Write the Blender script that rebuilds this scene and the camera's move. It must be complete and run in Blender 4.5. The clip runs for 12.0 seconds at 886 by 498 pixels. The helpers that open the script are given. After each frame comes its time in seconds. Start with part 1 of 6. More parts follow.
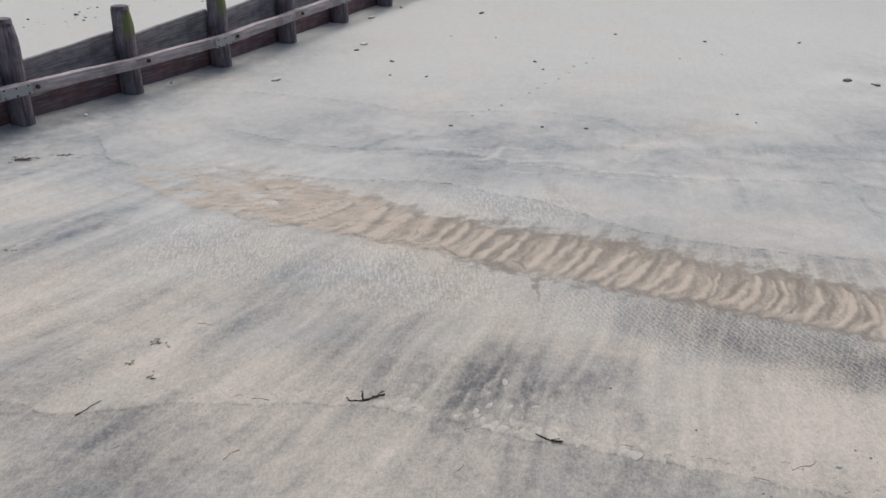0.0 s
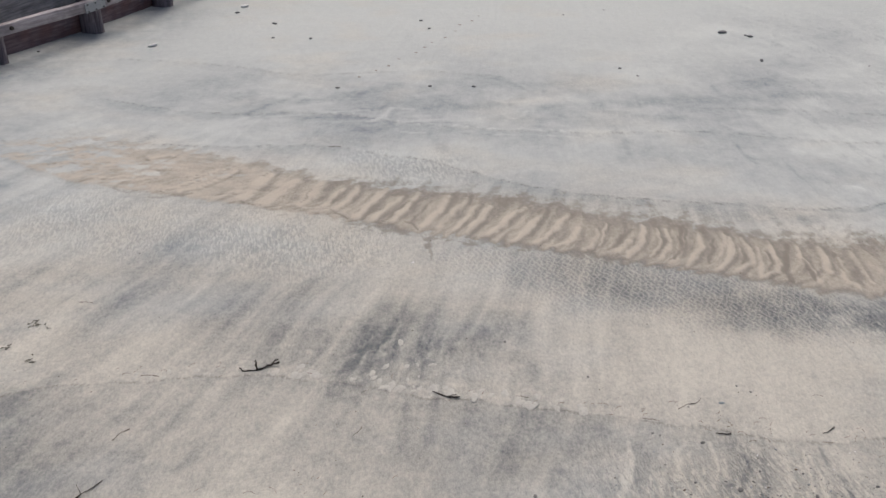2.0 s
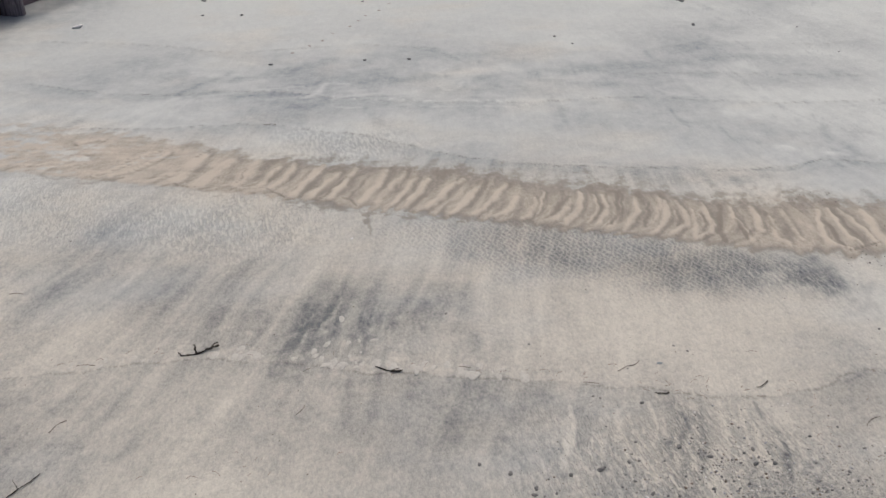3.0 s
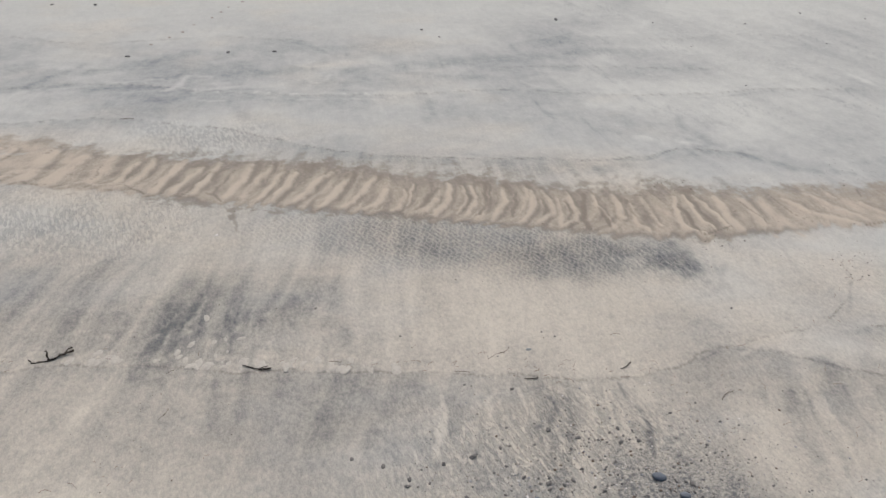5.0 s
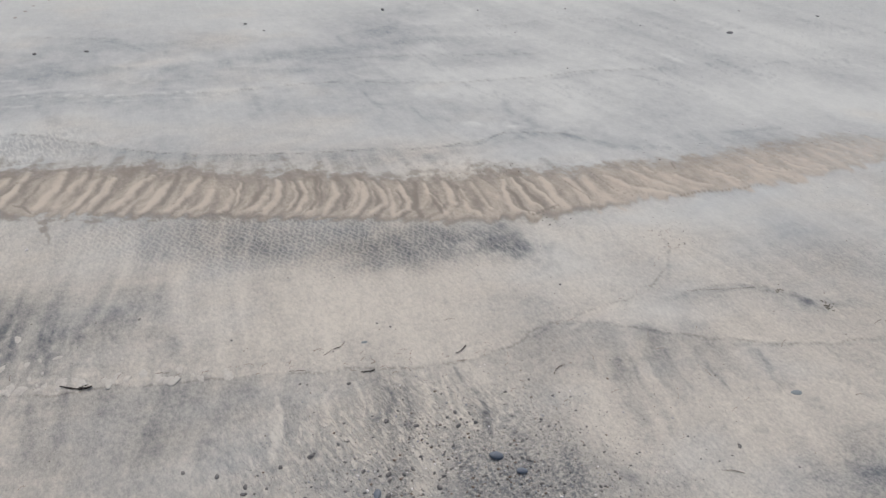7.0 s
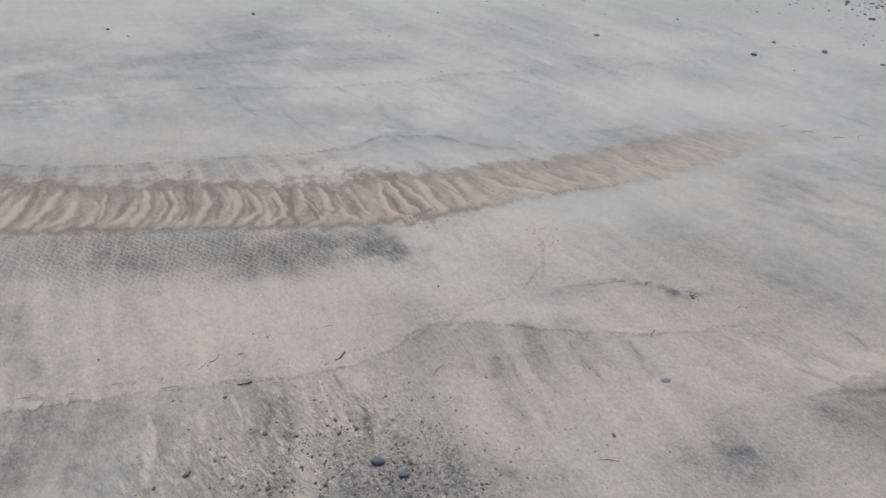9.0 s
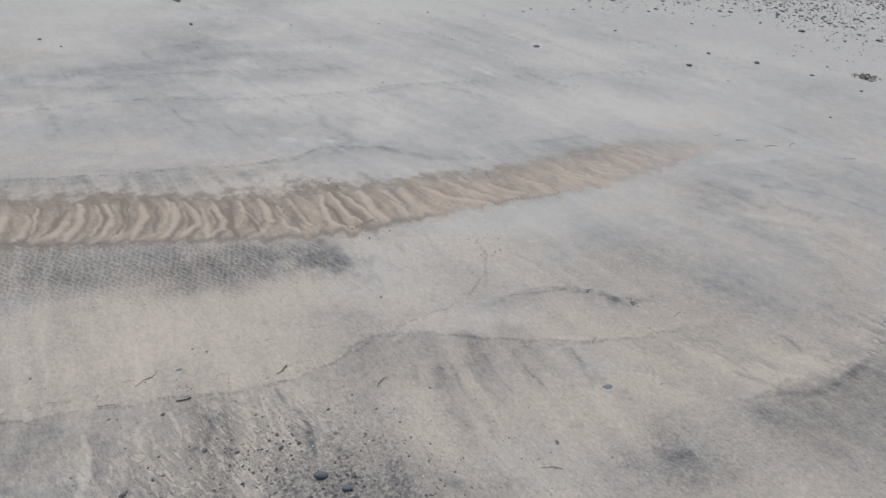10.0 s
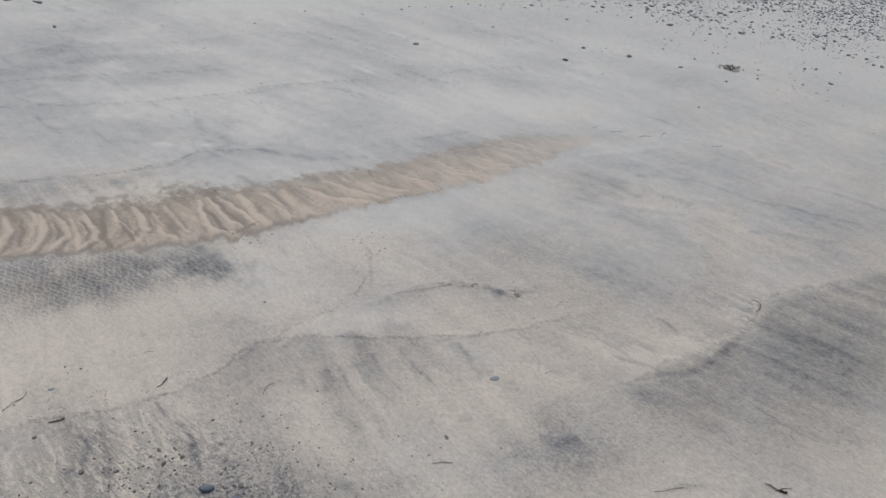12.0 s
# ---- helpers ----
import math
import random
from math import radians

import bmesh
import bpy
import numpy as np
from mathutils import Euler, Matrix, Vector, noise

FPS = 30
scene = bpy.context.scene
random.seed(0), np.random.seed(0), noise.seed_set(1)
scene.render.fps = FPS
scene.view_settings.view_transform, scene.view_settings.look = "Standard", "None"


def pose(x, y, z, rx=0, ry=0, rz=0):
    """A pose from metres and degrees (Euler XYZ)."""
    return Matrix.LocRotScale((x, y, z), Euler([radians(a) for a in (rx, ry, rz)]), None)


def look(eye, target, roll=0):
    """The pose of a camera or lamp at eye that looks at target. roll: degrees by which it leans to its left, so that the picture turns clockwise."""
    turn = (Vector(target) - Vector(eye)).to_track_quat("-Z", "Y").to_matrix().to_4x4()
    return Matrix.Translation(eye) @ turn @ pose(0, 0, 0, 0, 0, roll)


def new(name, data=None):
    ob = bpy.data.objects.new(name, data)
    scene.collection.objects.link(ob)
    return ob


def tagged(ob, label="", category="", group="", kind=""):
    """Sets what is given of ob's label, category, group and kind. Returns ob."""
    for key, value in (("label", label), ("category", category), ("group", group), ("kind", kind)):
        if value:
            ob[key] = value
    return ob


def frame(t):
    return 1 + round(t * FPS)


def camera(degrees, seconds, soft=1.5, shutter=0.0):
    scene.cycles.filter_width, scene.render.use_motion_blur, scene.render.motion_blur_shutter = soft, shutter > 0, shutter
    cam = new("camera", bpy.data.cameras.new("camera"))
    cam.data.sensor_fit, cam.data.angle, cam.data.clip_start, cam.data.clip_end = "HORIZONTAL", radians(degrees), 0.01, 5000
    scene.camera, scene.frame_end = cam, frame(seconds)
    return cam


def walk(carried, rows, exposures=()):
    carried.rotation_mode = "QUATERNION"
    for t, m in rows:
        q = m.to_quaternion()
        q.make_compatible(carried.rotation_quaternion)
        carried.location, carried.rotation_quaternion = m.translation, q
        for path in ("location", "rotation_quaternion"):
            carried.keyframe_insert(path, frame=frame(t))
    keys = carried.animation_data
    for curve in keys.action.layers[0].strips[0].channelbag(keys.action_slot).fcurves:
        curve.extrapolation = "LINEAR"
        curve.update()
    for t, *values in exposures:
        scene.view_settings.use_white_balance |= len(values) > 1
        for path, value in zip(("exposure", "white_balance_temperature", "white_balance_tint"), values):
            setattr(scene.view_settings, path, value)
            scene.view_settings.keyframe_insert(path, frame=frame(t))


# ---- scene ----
cam = camera(54.0, 12.0)
PATH = [
    (0, (-0.386, -0.156, 3.66), (-0.515, 1.62, 2.75), -0.9),
    (0.5, (-0.381, -0.15, 3.652), (-0.461, 1.619, 2.722), -0.9),
    (1, (-0.355, -0.142, 3.633), (-0.365, 1.621, 2.689), -0.3),
    (1.5, (-0.325, -0.136, 3.631), (-0.285, 1.62, 2.673), -0.3),
    (2, (-0.313, -0.129, 3.618), (-0.214, 1.609, 2.633), -0.2),
    (2.5, (-0.279, -0.132, 3.609), (-0.158, 1.591, 2.6), -0.6),
    (3, (-0.232, -0.128, 3.604), (-0.02, 1.57, 2.567), -0.7),
    (3.2, (-0.219, -0.126, 3.601), (0.033, 1.559, 2.553), -0.5),
    (4.8, (-0.182, -0.115, 3.56), (0.275, 1.535, 2.526), 2.4),
    (5, (-0.169, -0.115, 3.557), (0.318, 1.523, 2.517), 2.7),
    (5.5, (-0.118, -0.125, 3.553), (0.439, 1.487, 2.508), 3.1),
    (6, (-0.063, -0.131, 3.543), (0.579, 1.443, 2.488), 3.4),
    (6.5, (-0.01, -0.131, 3.541), (0.694, 1.415, 2.486), 3.5),
    (7, (0.02, -0.138, 3.538), (0.812, 1.377, 2.501), 4.3),
    (7.2, (0.029, -0.142, 3.538), (0.853, 1.36, 2.507), 4.6),
    (8.8, (0.087, -0.167, 3.544), (1.084, 1.243, 2.534), 6.1),
    (9, (0.094, -0.167, 3.544), (1.112, 1.227, 2.535), 6.5),
    (9.5, (0.109, -0.166, 3.542), (1.186, 1.197, 2.551), 7.5),
    (10, (0.12, -0.176, 3.541), (1.245, 1.159, 2.566), 7.7),
    (10.5, (0.135, -0.188, 3.541), (1.324, 1.093, 2.57), 8.4),
    (11, (0.145, -0.205, 3.553), (1.387, 1.029, 2.587), 9.1),
    (11.5, (0.168, -0.214, 3.547), (1.454, 0.981, 2.59), 8.9),
    (12, (0.188, -0.219, 3.551), (1.496, 0.959, 2.603), 8.9),
]
EXPOSURES = [(0, -0.04, 6450, 11), (2.5, -0.06, 6560, 10.5), (5.5, -0.07, 6640, 10), (6.0, -0.07, 6640, 10), (6.3, -0.06, 6440, 10.4), (7.0, -0.065, 6400, 10.5), (9.0, -0.23, 6380, 10.5), (12.0, -0.22, 6370, 10.5)]
walk(cam, [(t, look(eye, target, roll)) for t, eye, target, roll in PATH], EXPOSURES)

# ---- world and sun: a bright overcast sky over a beach ----
world = bpy.data.worlds.new("overcast_sky")
scene.world = world
world.use_nodes = True
wn = world.node_tree
sky = wn.nodes.new("ShaderNodeTexSky")
sky.sky_type, sky.sun_disc = "NISHITA", False
sky.sun_elevation, sky.sun_rotation = radians(60), radians(12)
sky.air_density, sky.dust_density, sky.ozone_density = 1.0, 6.0, 1.0
wn.links.new(sky.outputs["Color"], wn.nodes["Background"].inputs["Color"])
wn.nodes["Background"].inputs["Strength"].default_value = 0.1
sun_data = bpy.data.lights.new("sun", "SUN")
sun_data.energy, sun_data.angle, sun_data.color = 1.15, radians(35), (1.0, 0.97, 0.93)
sun = new("sun", sun_data)
sun.rotation_euler = (radians(30), 0, radians(180 - 12))


# ---- noise and shape helpers ----
TABLE = np.random.RandomState(7)
PERM = TABLE.permutation(4096).astype(np.int32)
GRADS = TABLE.uniform(0, 2 * np.pi, 4096)
GRADX, GRADY = np.cos(GRADS), np.sin(GRADS)


def gnoise(x, y, seed=0):
    """Gradient noise, about -1 to 1."""
    x, y = x + 37.7 * seed, y - 91.3 * seed
    xi, yi = np.floor(x).astype(np.int64), np.floor(y).astype(np.int64)
    fx, fy = x - xi, y - yi
    u, v = fx * fx * fx * (fx * (6 * fx - 15) + 10), fy * fy * fy * (fy * (6 * fy - 15) + 10)

    def corner(a, b):
        k = PERM[(PERM[(xi + a) & 4095] + yi + b) & 4095]
        return GRADX[k] * (fx - a) + GRADY[k] * (fy - b)

    low = corner(0, 0) * (1 - u) + corner(1, 0) * u
    high = corner(0, 1) * (1 - u) + corner(1, 1) * u
    return 1.5 * (low * (1 - v) + high * v)


def fbm(x, y, octaves=3, seed=0, gain=0.5):
    total, amount = 0.0, 1.0
    for k in range(octaves):
        total = total + amount * gnoise(x * 2.03**k, y * 2.03**k, seed + 5 * k)
        amount *= gain
    return total


def step(a, b, x):
    t = np.clip((x - a) / (b - a), 0, 1)
    return t * t * (3 - 2 * t)


def smooth_line(points, n=8):
    """A Catmull-Rom curve through a few points."""
    p = np.array(points, float)
    p = np.vstack([2 * p[0] - p[1], p, 2 * p[-1] - p[-2]])
    out = []
    for a, b, c, d in zip(p, p[1:], p[2:], p[3:]):
        for t in np.linspace(0, 1, n, endpoint=False):
            out.append(0.5 * (2 * b + (c - a) * t + (2 * a - 5 * b + 4 * c - d) * t * t + (3 * b - a - 3 * c + d) * t**3))
    return np.array(out + [p[-2]])


def near_line(x, y, points, reach):
    """Signed distance to a curve (positive on its left side), and how far along it; 9 beyond reach."""
    line = smooth_line(points)
    away, along = np.full(x.shape, 9.0), np.zeros(x.shape)
    lo, hi = line.min(0) - reach, line.max(0) + reach
    k = np.nonzero((x > lo[0]) & (x < hi[0]) & (y > lo[1]) & (y < hi[1]))[0]
    px, py, best, where = x[k], y[k], np.full(k.shape, 9.0), np.zeros(k.shape)
    n = len(line) - 1
    for i in range(n):
        (ax, ay), (bx, by) = line[i], line[i + 1]
        dx, dy = bx - ax, by - ay
        t = np.clip(((px - ax) * dx + (py - ay) * dy) / (dx * dx + dy * dy), 0, 1)
        ox, oy = px - ax - t * dx, py - ay - t * dy
        d = np.hypot(ox, oy)
        closer = d < np.abs(best)
        best = np.where(closer, np.where(dx * oy - dy * ox >= 0, d, -d), best)
        where = np.where(closer, (i + t) / n, where)
    away[k], along[k] = best, where
    return away, along


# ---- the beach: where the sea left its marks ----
# Dark mineral sand, and darker patches by the groyne: x, y, half length, half width, turn, strength.
DARK_NEAR = [
    (-1.0, 3.85, 1.5, 0.5, 0, 0.4), (-2.6, 3.6, 1.1, 0.55, 0, 0.46), (-3.7, 5.1, 0.7, 0.6, 30, 0.34),
    (-0.05, 4.98, 0.72, 0.46, 8, 0.92), (-0.8, 4.85, 0.7, 0.48, 10, 0.8), (0.25, 4.6, 0.6, 0.25, -10, 0.3), (-1.4, 5.4, 0.8, 0.5, 40, 0.34), (-2.95, 4.2, 0.55, 0.3, 0, 0.42), (-2.0, 3.75, 0.5, 0.3, 0, 0.4),
    (-3.2, 5.85, 0.8, 0.36, 58, 0.36), (-2.5, 5.5, 0.6, 0.25, 60, 0.25), (-1.5, 6.35, 0.8, 0.5, 0, 0.25), (-4.9, 7.0, 0.9, 0.4, 40, 0.3),
    (1.5, 5.6, 0.95, 0.4, -20, 0.95), (2.5, 5.2, 0.85, 0.36, -18, 1.12), (3.2, 4.95, 0.3, 0.25, 0, 1.2), (1.1, 4.75, 0.5, 0.3, 0, 0.2),
]
DARK_BACK = [
    (-0.2, 7.95, 0.7, 0.28, -15, 0.27), (0.7, 7.3, 0.6, 0.25, -25, 0.17), (2.2, 6.95, 1.5, 0.26, -13, 0.17), (4.9, 6.45, 0.9, 0.26, -20, 0.30),
    (6.1, 6.05, 1.0, 0.2, -8, 0.24), (4.7, 7.4, 0.26, 0.5, -8, 0.20), (-0.5, 10.15, 1.1, 0.7, 0, 0.27), (-0.5, 8.95, 0.9, 0.45, -8, 0.27),
    (-1.9, 9.9, 0.8, 0.45, -10, 0.24), (1.8, 10.0, 1.6, 0.7, -12, 0.23), (2.2, 9.2, 1.2, 0.4, -8, 0.20), (-3.0, 9.2, 0.6, 0.3, -10, 0.22),
]
DARK_FAR = [
    (-3.6, 10.2, 1.2, 0.35, -20, 0.20), (-4.6, 11.3, 1.4, 0.4, 30, 0.20), (-2.2, 10.8, 0.9, 0.3, 20, 0.22), (4.6, 9.3, 1.8, 0.6, -15, 0.20),
    (6.4, 9.0, 1.6, 0.5, -18, 0.17), (8.0, 8.0, 1.8, 0.3, -20, 0.17), (9.8, 7.0, 1.9, 0.45, -25, 0.16), (10.2, 3.7, 0.9, 0.3, -82, 0.26), (9.3, 3.9, 0.8, 0.25, -78, 0.2),
    # These patches darken the sand in front of the groyne.
    (-6.2, 10.0, 0.7, 0.35, 50, 0.20), (-6.0, 9.6, 1.3, 0.4, 40, 0.3), (-5.6, 8.7, 0.9, 0.25, 20, 0.24), (-4.5, 9.7, 0.8, 0.3, 35, 0.24),
]
DARK_RIGHT = [
    (3.5, 3.35, 0.4, 0.3, 0, 0.3), (2.75, 3.5, 0.4, 0.28, 0, 0.35), (1.9, 3.1, 0.75, 0.6, 0, 0.25),
    (1.9, 2.6, 0.7, 0.3, 0, 0.55), (1.35, 2.78, 0.3, 0.2, 0, 0.4), (2.15, 3.05, 0.06, 0.3, 0, 0.5), (6.9, 1.2, 1.5, 0.6, -12, 0.55), (7.5, 3.1, 1.8, 1.0, -80, 0.14), (9.2, 2.2, 1.6, 1.0, -40, 0.28), (1.5, 3.4, 0.8, 0.45, 0, 0.3), (7.55, 4.3, 0.55, 0.3, -72, 0.5), (7.72, 3.6, 0.7, 0.2, -86, 0.42), (6.95, 4.2, 0.6, 0.14, -78, 0.3), (7.2, 3.6, 0.6, 0.12, -68, 0.3),
    (8.35, 2.3, 0.9, 0.2, -82, 0.4), (8.6, 3.9, 0.7, 0.2, -80, 0.28), (3.85, 1.93, 0.45, 0.16, -15, 0.2), (5.3, 3.9, 0.9, 0.5, -20, 0.16), (5.9, 2.9, 0.9, 0.35, -30, 0.14), (4.15, 2.75, 0.4, 0.07, -88, 0.3), (4.07, 1.95, 0.4, 0.08, -84, 0.3), (5.3, 2.42, 0.42, 0.06, -66, 0.35), (5.85, 2.35, 0.34, 0.06, -62, 0.35), (4.7, 2.35, 0.4, 0.06, -76, 0.25),
    (5.1, 3.33, 0.22, 0.04, -35, 0.5),
]
# Straight dark runnels.
RUNNELS = [(3.17, 3.22, 0.5, 0.1, 73, 0.7), (3.24, 3.1, 0.5, 0.03, 76, 0.55), (3.4, 3.15, 0.25, 0.03, 76, 0.4), (3.77, 3.04, 0.2, 0.03, 73, 0.4), (2.42, 4.33, 0.2, 0.02, 67, 0.3), (1.63, 3.58, 0.22, 0.035, 78, 0.45),
           (1.73, 3.42, 0.28, 0.03, 77, 0.5), (2.02, 3.5, 0.18, 0.03, 77, 0.45), (2.14, 3.27, 0.2, 0.05, 65, 0.6)]
# Places swept clean and pale.
TONGUES = [(0.92, 3.45, 0.05, 0.2, -10, 1.0), (1.1, 3.4, 0.05, 0.16, -10, 0.9), (1.36, 3.28, 0.1, 0.22, -8, 1.0), (1.52, 3.6, 0.035, 0.14, -8, 1.0), (1.99, 3.42, 0.06, 0.18, -5, 0.9), (2.0, 3.2, 0.05, 0.12, -5, 0.8),
           (0.72, 3.45, 0.05, 0.2, -12, 0.7), (0.45, 3.45, 0.05, 0.22, -12, 0.7), (1.25, 3.62, 0.08, 0.15, -8, 0.6), (1.7, 3.1, 0.05, 0.2, -8, 0.7),
           (5.42, 2.14, 0.13, 0.05, 120, 0.7)]
LOBES = [(4.08, 7.18, 0.11, 0.05, -35, 1.0), (4.47, 6.97, 0.11, 0.045, -25, 1.0), (9.2, 9.4, 0.06, 0.3, 0, 0.8), (7.55, 8.3, 0.05, 0.2, 15, 0.9)]
PALE = [
    (5.9, 4.75, 0.9, 0.3, -5, 0.5), (9.3, 6.2, 1.6, 0.6, -15, 0.4), (8.7, 4.9, 0.8, 0.3, -20, 0.45),
    (5.15, 2.32, 0.1, 0.3, 22, 0.5), (5.65, 2.3, 0.1, 0.28, 26, 0.5), (4.45, 2.6, 0.14, 0.36, 8, 0.4), (4.1, 4.75, 0.65, 0.42, 0, 0.75), (4.9, 4.75, 0.6, 0.3, -10, 0.55),
    (3.4, 4.4, 0.7, 0.35, -15, 0.65), (3.8, 3.75, 0.5, 0.16, -20, 0.6), (1.9, 4.5, 0.7, 0.3, -10, 0.4), (-0.9, 3.4, 0.7, 0.2, 20, 0.25),
    (2.2, 7.7, 1.2, 0.35, -14, 0.5), (0.8, 8.2, 0.7, 0.25, -20, 0.4), (-2.0, 9.3, 0.6, 0.2, 20, 0.5), (6.6, 4.9, 0.6, 0.25, -20, 0.5),
    (2.9, 2.9, 0.16, 0.5, 5, 0.4), (7.6, 3.8, 0.5, 0.14, -40, 0.5),
]
# The brown band of coarse rippled sand: x, upper edge, lower edge.
BAND_X = [-5.2, -4.4, -3.5, -2.6, -1.85, -1.0, -0.3, 0.45, 1.15, 1.7, 2.25, 2.9, 3.25, 3.85, 4.25, 4.8, 5.3, 6.0, 6.8, 7.7, 8.4, 9.0]
BAND_TOP = [8.75, 8.98, 8.95, 8.55, 8.18, 7.72, 7.45, 7.2, 6.95, 6.72, 6.53, 6.25, 6.17, 6.1, 5.97, 5.92, 5.87, 5.83, 5.82, 5.78, 5.53, 5.26]
BAND_LOW = [8.7, 8.42, 7.82, 7.5, 7.25, 7.0, 6.68, 6.42, 6.17, 5.95, 5.76, 5.5, 5.38, 5.28, 5.26, 5.24, 5.16, 5.1, 5.09, 5.12, 5.16, 5.22]
# Single ripples of the band, near end to far end: three places, half width, strength.
RIPPLES_A = [
    (-1.79, 7.33, -1.69, 7.6, -1.6, 7.88, 0.06, 0.7), (-1.56, 7.21, -1.46, 7.45, -1.32, 7.69, 0.065, 0.7), (-1.25, 7.18, -1.15, 7.39, -1.04, 7.63, 0.054, 0.6),
    (-1, 7.11, -0.92, 7.33, -0.84, 7.51, 0.029, 0.9), (-0.9, 7.04, -0.78, 7.27, -0.7, 7.54, 0.027, 0.8), (-0.71, 6.87, -0.57, 7.15, -0.42, 7.48, 0.034, 1),
    (-0.56, 6.79, -0.39, 7.07, -0.27, 7.27, 0.026, 0.9), (-0.4, 6.76, -0.26, 6.98, -0.12, 7.35, 0.028, 0.9), (-0.11, 6.64, 0.05, 6.95, 0.16, 7.26, 0.031, 1),
    (0.02, 6.61, 0.18, 6.91, 0.33, 7.19, 0.028, 0.8), (0.16, 6.55, 0.29, 6.79, 0.43, 7.06, 0.025, 0.7), (0.26, 6.47, 0.39, 6.72, 0.53, 7.03, 0.03, 0.9),
]
RIPPLES_B = [
    (0.46, 6.43, 0.65, 6.72, 0.83, 6.96, 0.03, 1), (0.65, 6.31, 0.83, 6.57, 1.01, 6.89, 0.03, 1), (0.85, 6.26, 1.02, 6.5, 1.22, 6.82, 0.025, 0.9),
    (0.99, 6.21, 1.13, 6.32, 1.26, 6.53, 0.029, 0.8), (1.22, 6.15, 1.34, 6.27, 1.43, 6.52, 0.023, 0.6), (1.37, 6.2, 1.45, 6.39, 1.53, 6.6, 0.012, 0.9),
    (1.39, 6.06, 1.5, 6.11, 1.65, 6.29, 0.033, 0.8), (1.55, 6, 1.72, 6.22, 1.83, 6.54, 0.029, 1), (1.74, 6, 1.89, 6.19, 1.94, 6.52, 0.014, 0.8),
    (1.81, 5.95, 1.97, 6.18, 2.01, 6.48, 0.019, 0.95), (1.87, 5.88, 1.98, 5.97, 2.07, 6.2, 0.019, 0.5), (2.01, 5.81, 2.18, 6.05, 2.3, 6.37, 0.022, 0.9),
]
RIPPLES_C = [
    (2.13, 5.78, 2.31, 5.92, 2.49, 6.32, 0.021, 0.7), (2.22, 5.73, 2.41, 5.93, 2.52, 6.29, 0.026, 0.95), (2.37, 5.7, 2.58, 5.89, 2.64, 6.27, 0.022, 0.8),
    (2.56, 5.61, 2.63, 5.87, 2.71, 6.1, 0.019, 0.6), (2.59, 5.62, 2.76, 5.79, 2.82, 6.21, 0.022, 0.8), (3, 5.67, 3.01, 5.86, 3.04, 6.12, 0.017, 0.95),
    (3.13, 5.69, 3.18, 5.87, 3.22, 6.08, 0.037, 0.9), (2.98, 5.41, 2.99, 5.58, 2.99, 5.65, 0.019, 0.5), (3.23, 5.38, 3.22, 5.57, 3.29, 5.88, 0.029, 0.7),
    (3.39, 5.47, 3.4, 5.7, 3.46, 6.01, 0.02, 0.6), (3.7, 5.28, 3.57, 5.47, 3.75, 5.93, 0.022, 1), (3.82, 5.33, 3.79, 5.55, 3.85, 5.95, 0.017, 0.95),
]
RIPPLES_D = [
    (3.95, 5.33, 3.95, 5.63, 3.95, 5.95, 0.023, 0.9), (4.02, 5.22, 4.04, 5.47, 4.12, 5.87, 0.035, 0.7), (4.26, 5.13, 4.28, 5.41, 4.34, 5.76, 0.038, 0.6),
    (4.5, 5.09, 4.48, 5.4, 4.51, 5.78, 0.041, 0.55), (5.1, 5.18, 4.87, 5.4, 4.72, 5.69, 0.036, 0.7), (5.23, 5.23, 5.12, 5.46, 5, 5.74, 0.032, 0.6),
    (5.2, 5.63, 5.2, 5.73, 5.2, 5.81, 0.019, 0.8), (5.56, 5.2, 5.45, 5.33, 5.39, 5.5, 0.026, 0.6), (5.9, 5.18, 5.84, 5.32, 5.78, 5.47, 0.013, 0.8),
    (6.48, 5.09, 6.35, 5.23, 6.23, 5.39, 0.014, 0.9), (6.96, 5.11, 6.71, 5.27, 6.65, 5.51, 0.017, 0.8), (7.49, 5.35, 7.29, 5.5, 7.24, 5.72, 0.023, 0.7),
]
RIPPLES_E = [
    (6.61, 5.21, 6.4, 5.32, 6.34, 5.6, 0.014, 0.7), (7.06, 5.15, 6.91, 5.33, 6.81, 5.58, 0.015, 0.6), (7.68, 5.22, 7.57, 5.45, 7.54, 5.68, 0.025, 0.7),
    (8.19, 5.17, 8.05, 5.38, 8.03, 5.65, 0.026, 0.6),
]
RIPPLES_F = [
    (-4.26, 8.48, -4.07, 8.59, -3.79, 8.63, 0.021, 0.7), (-4.21, 8.85, -3.95, 8.95, -3.6, 8.98, 0.037, 0.5), (-3.81, 8.16, -3.58, 8.32, -3.33, 8.44, 0.017, 0.6),
    (-3.56, 8.06, -3.31, 8.15, -3.06, 8.27, 0.017, 0.5), (-3.24, 7.9, -2.92, 7.94, -2.68, 8.09, 0.017, 0.6), (-3.12, 7.73, -3, 7.81, -2.74, 7.85, 0.014, 0.5),
    (-2.57, 7.58, -2.43, 7.67, -2.24, 7.81, 0.016, 0.9), (-2.4, 7.5, -2.16, 7.67, -1.93, 7.98, 0.025, 0.8), (-2.35, 7.82, -2.21, 7.94, -2.06, 8.06, 0.02, 0.6),
    (-2.89, 8.39, -2.72, 8.41, -2.63, 8.37, 0.023, 0.6), (-2.1, 7.29, -1.91, 7.42, -1.71, 7.56, 0.024, 0.7), (-1.5, 7.1, -1.3, 7.16, -1.04, 7.08, 0.013, 0.6),
]
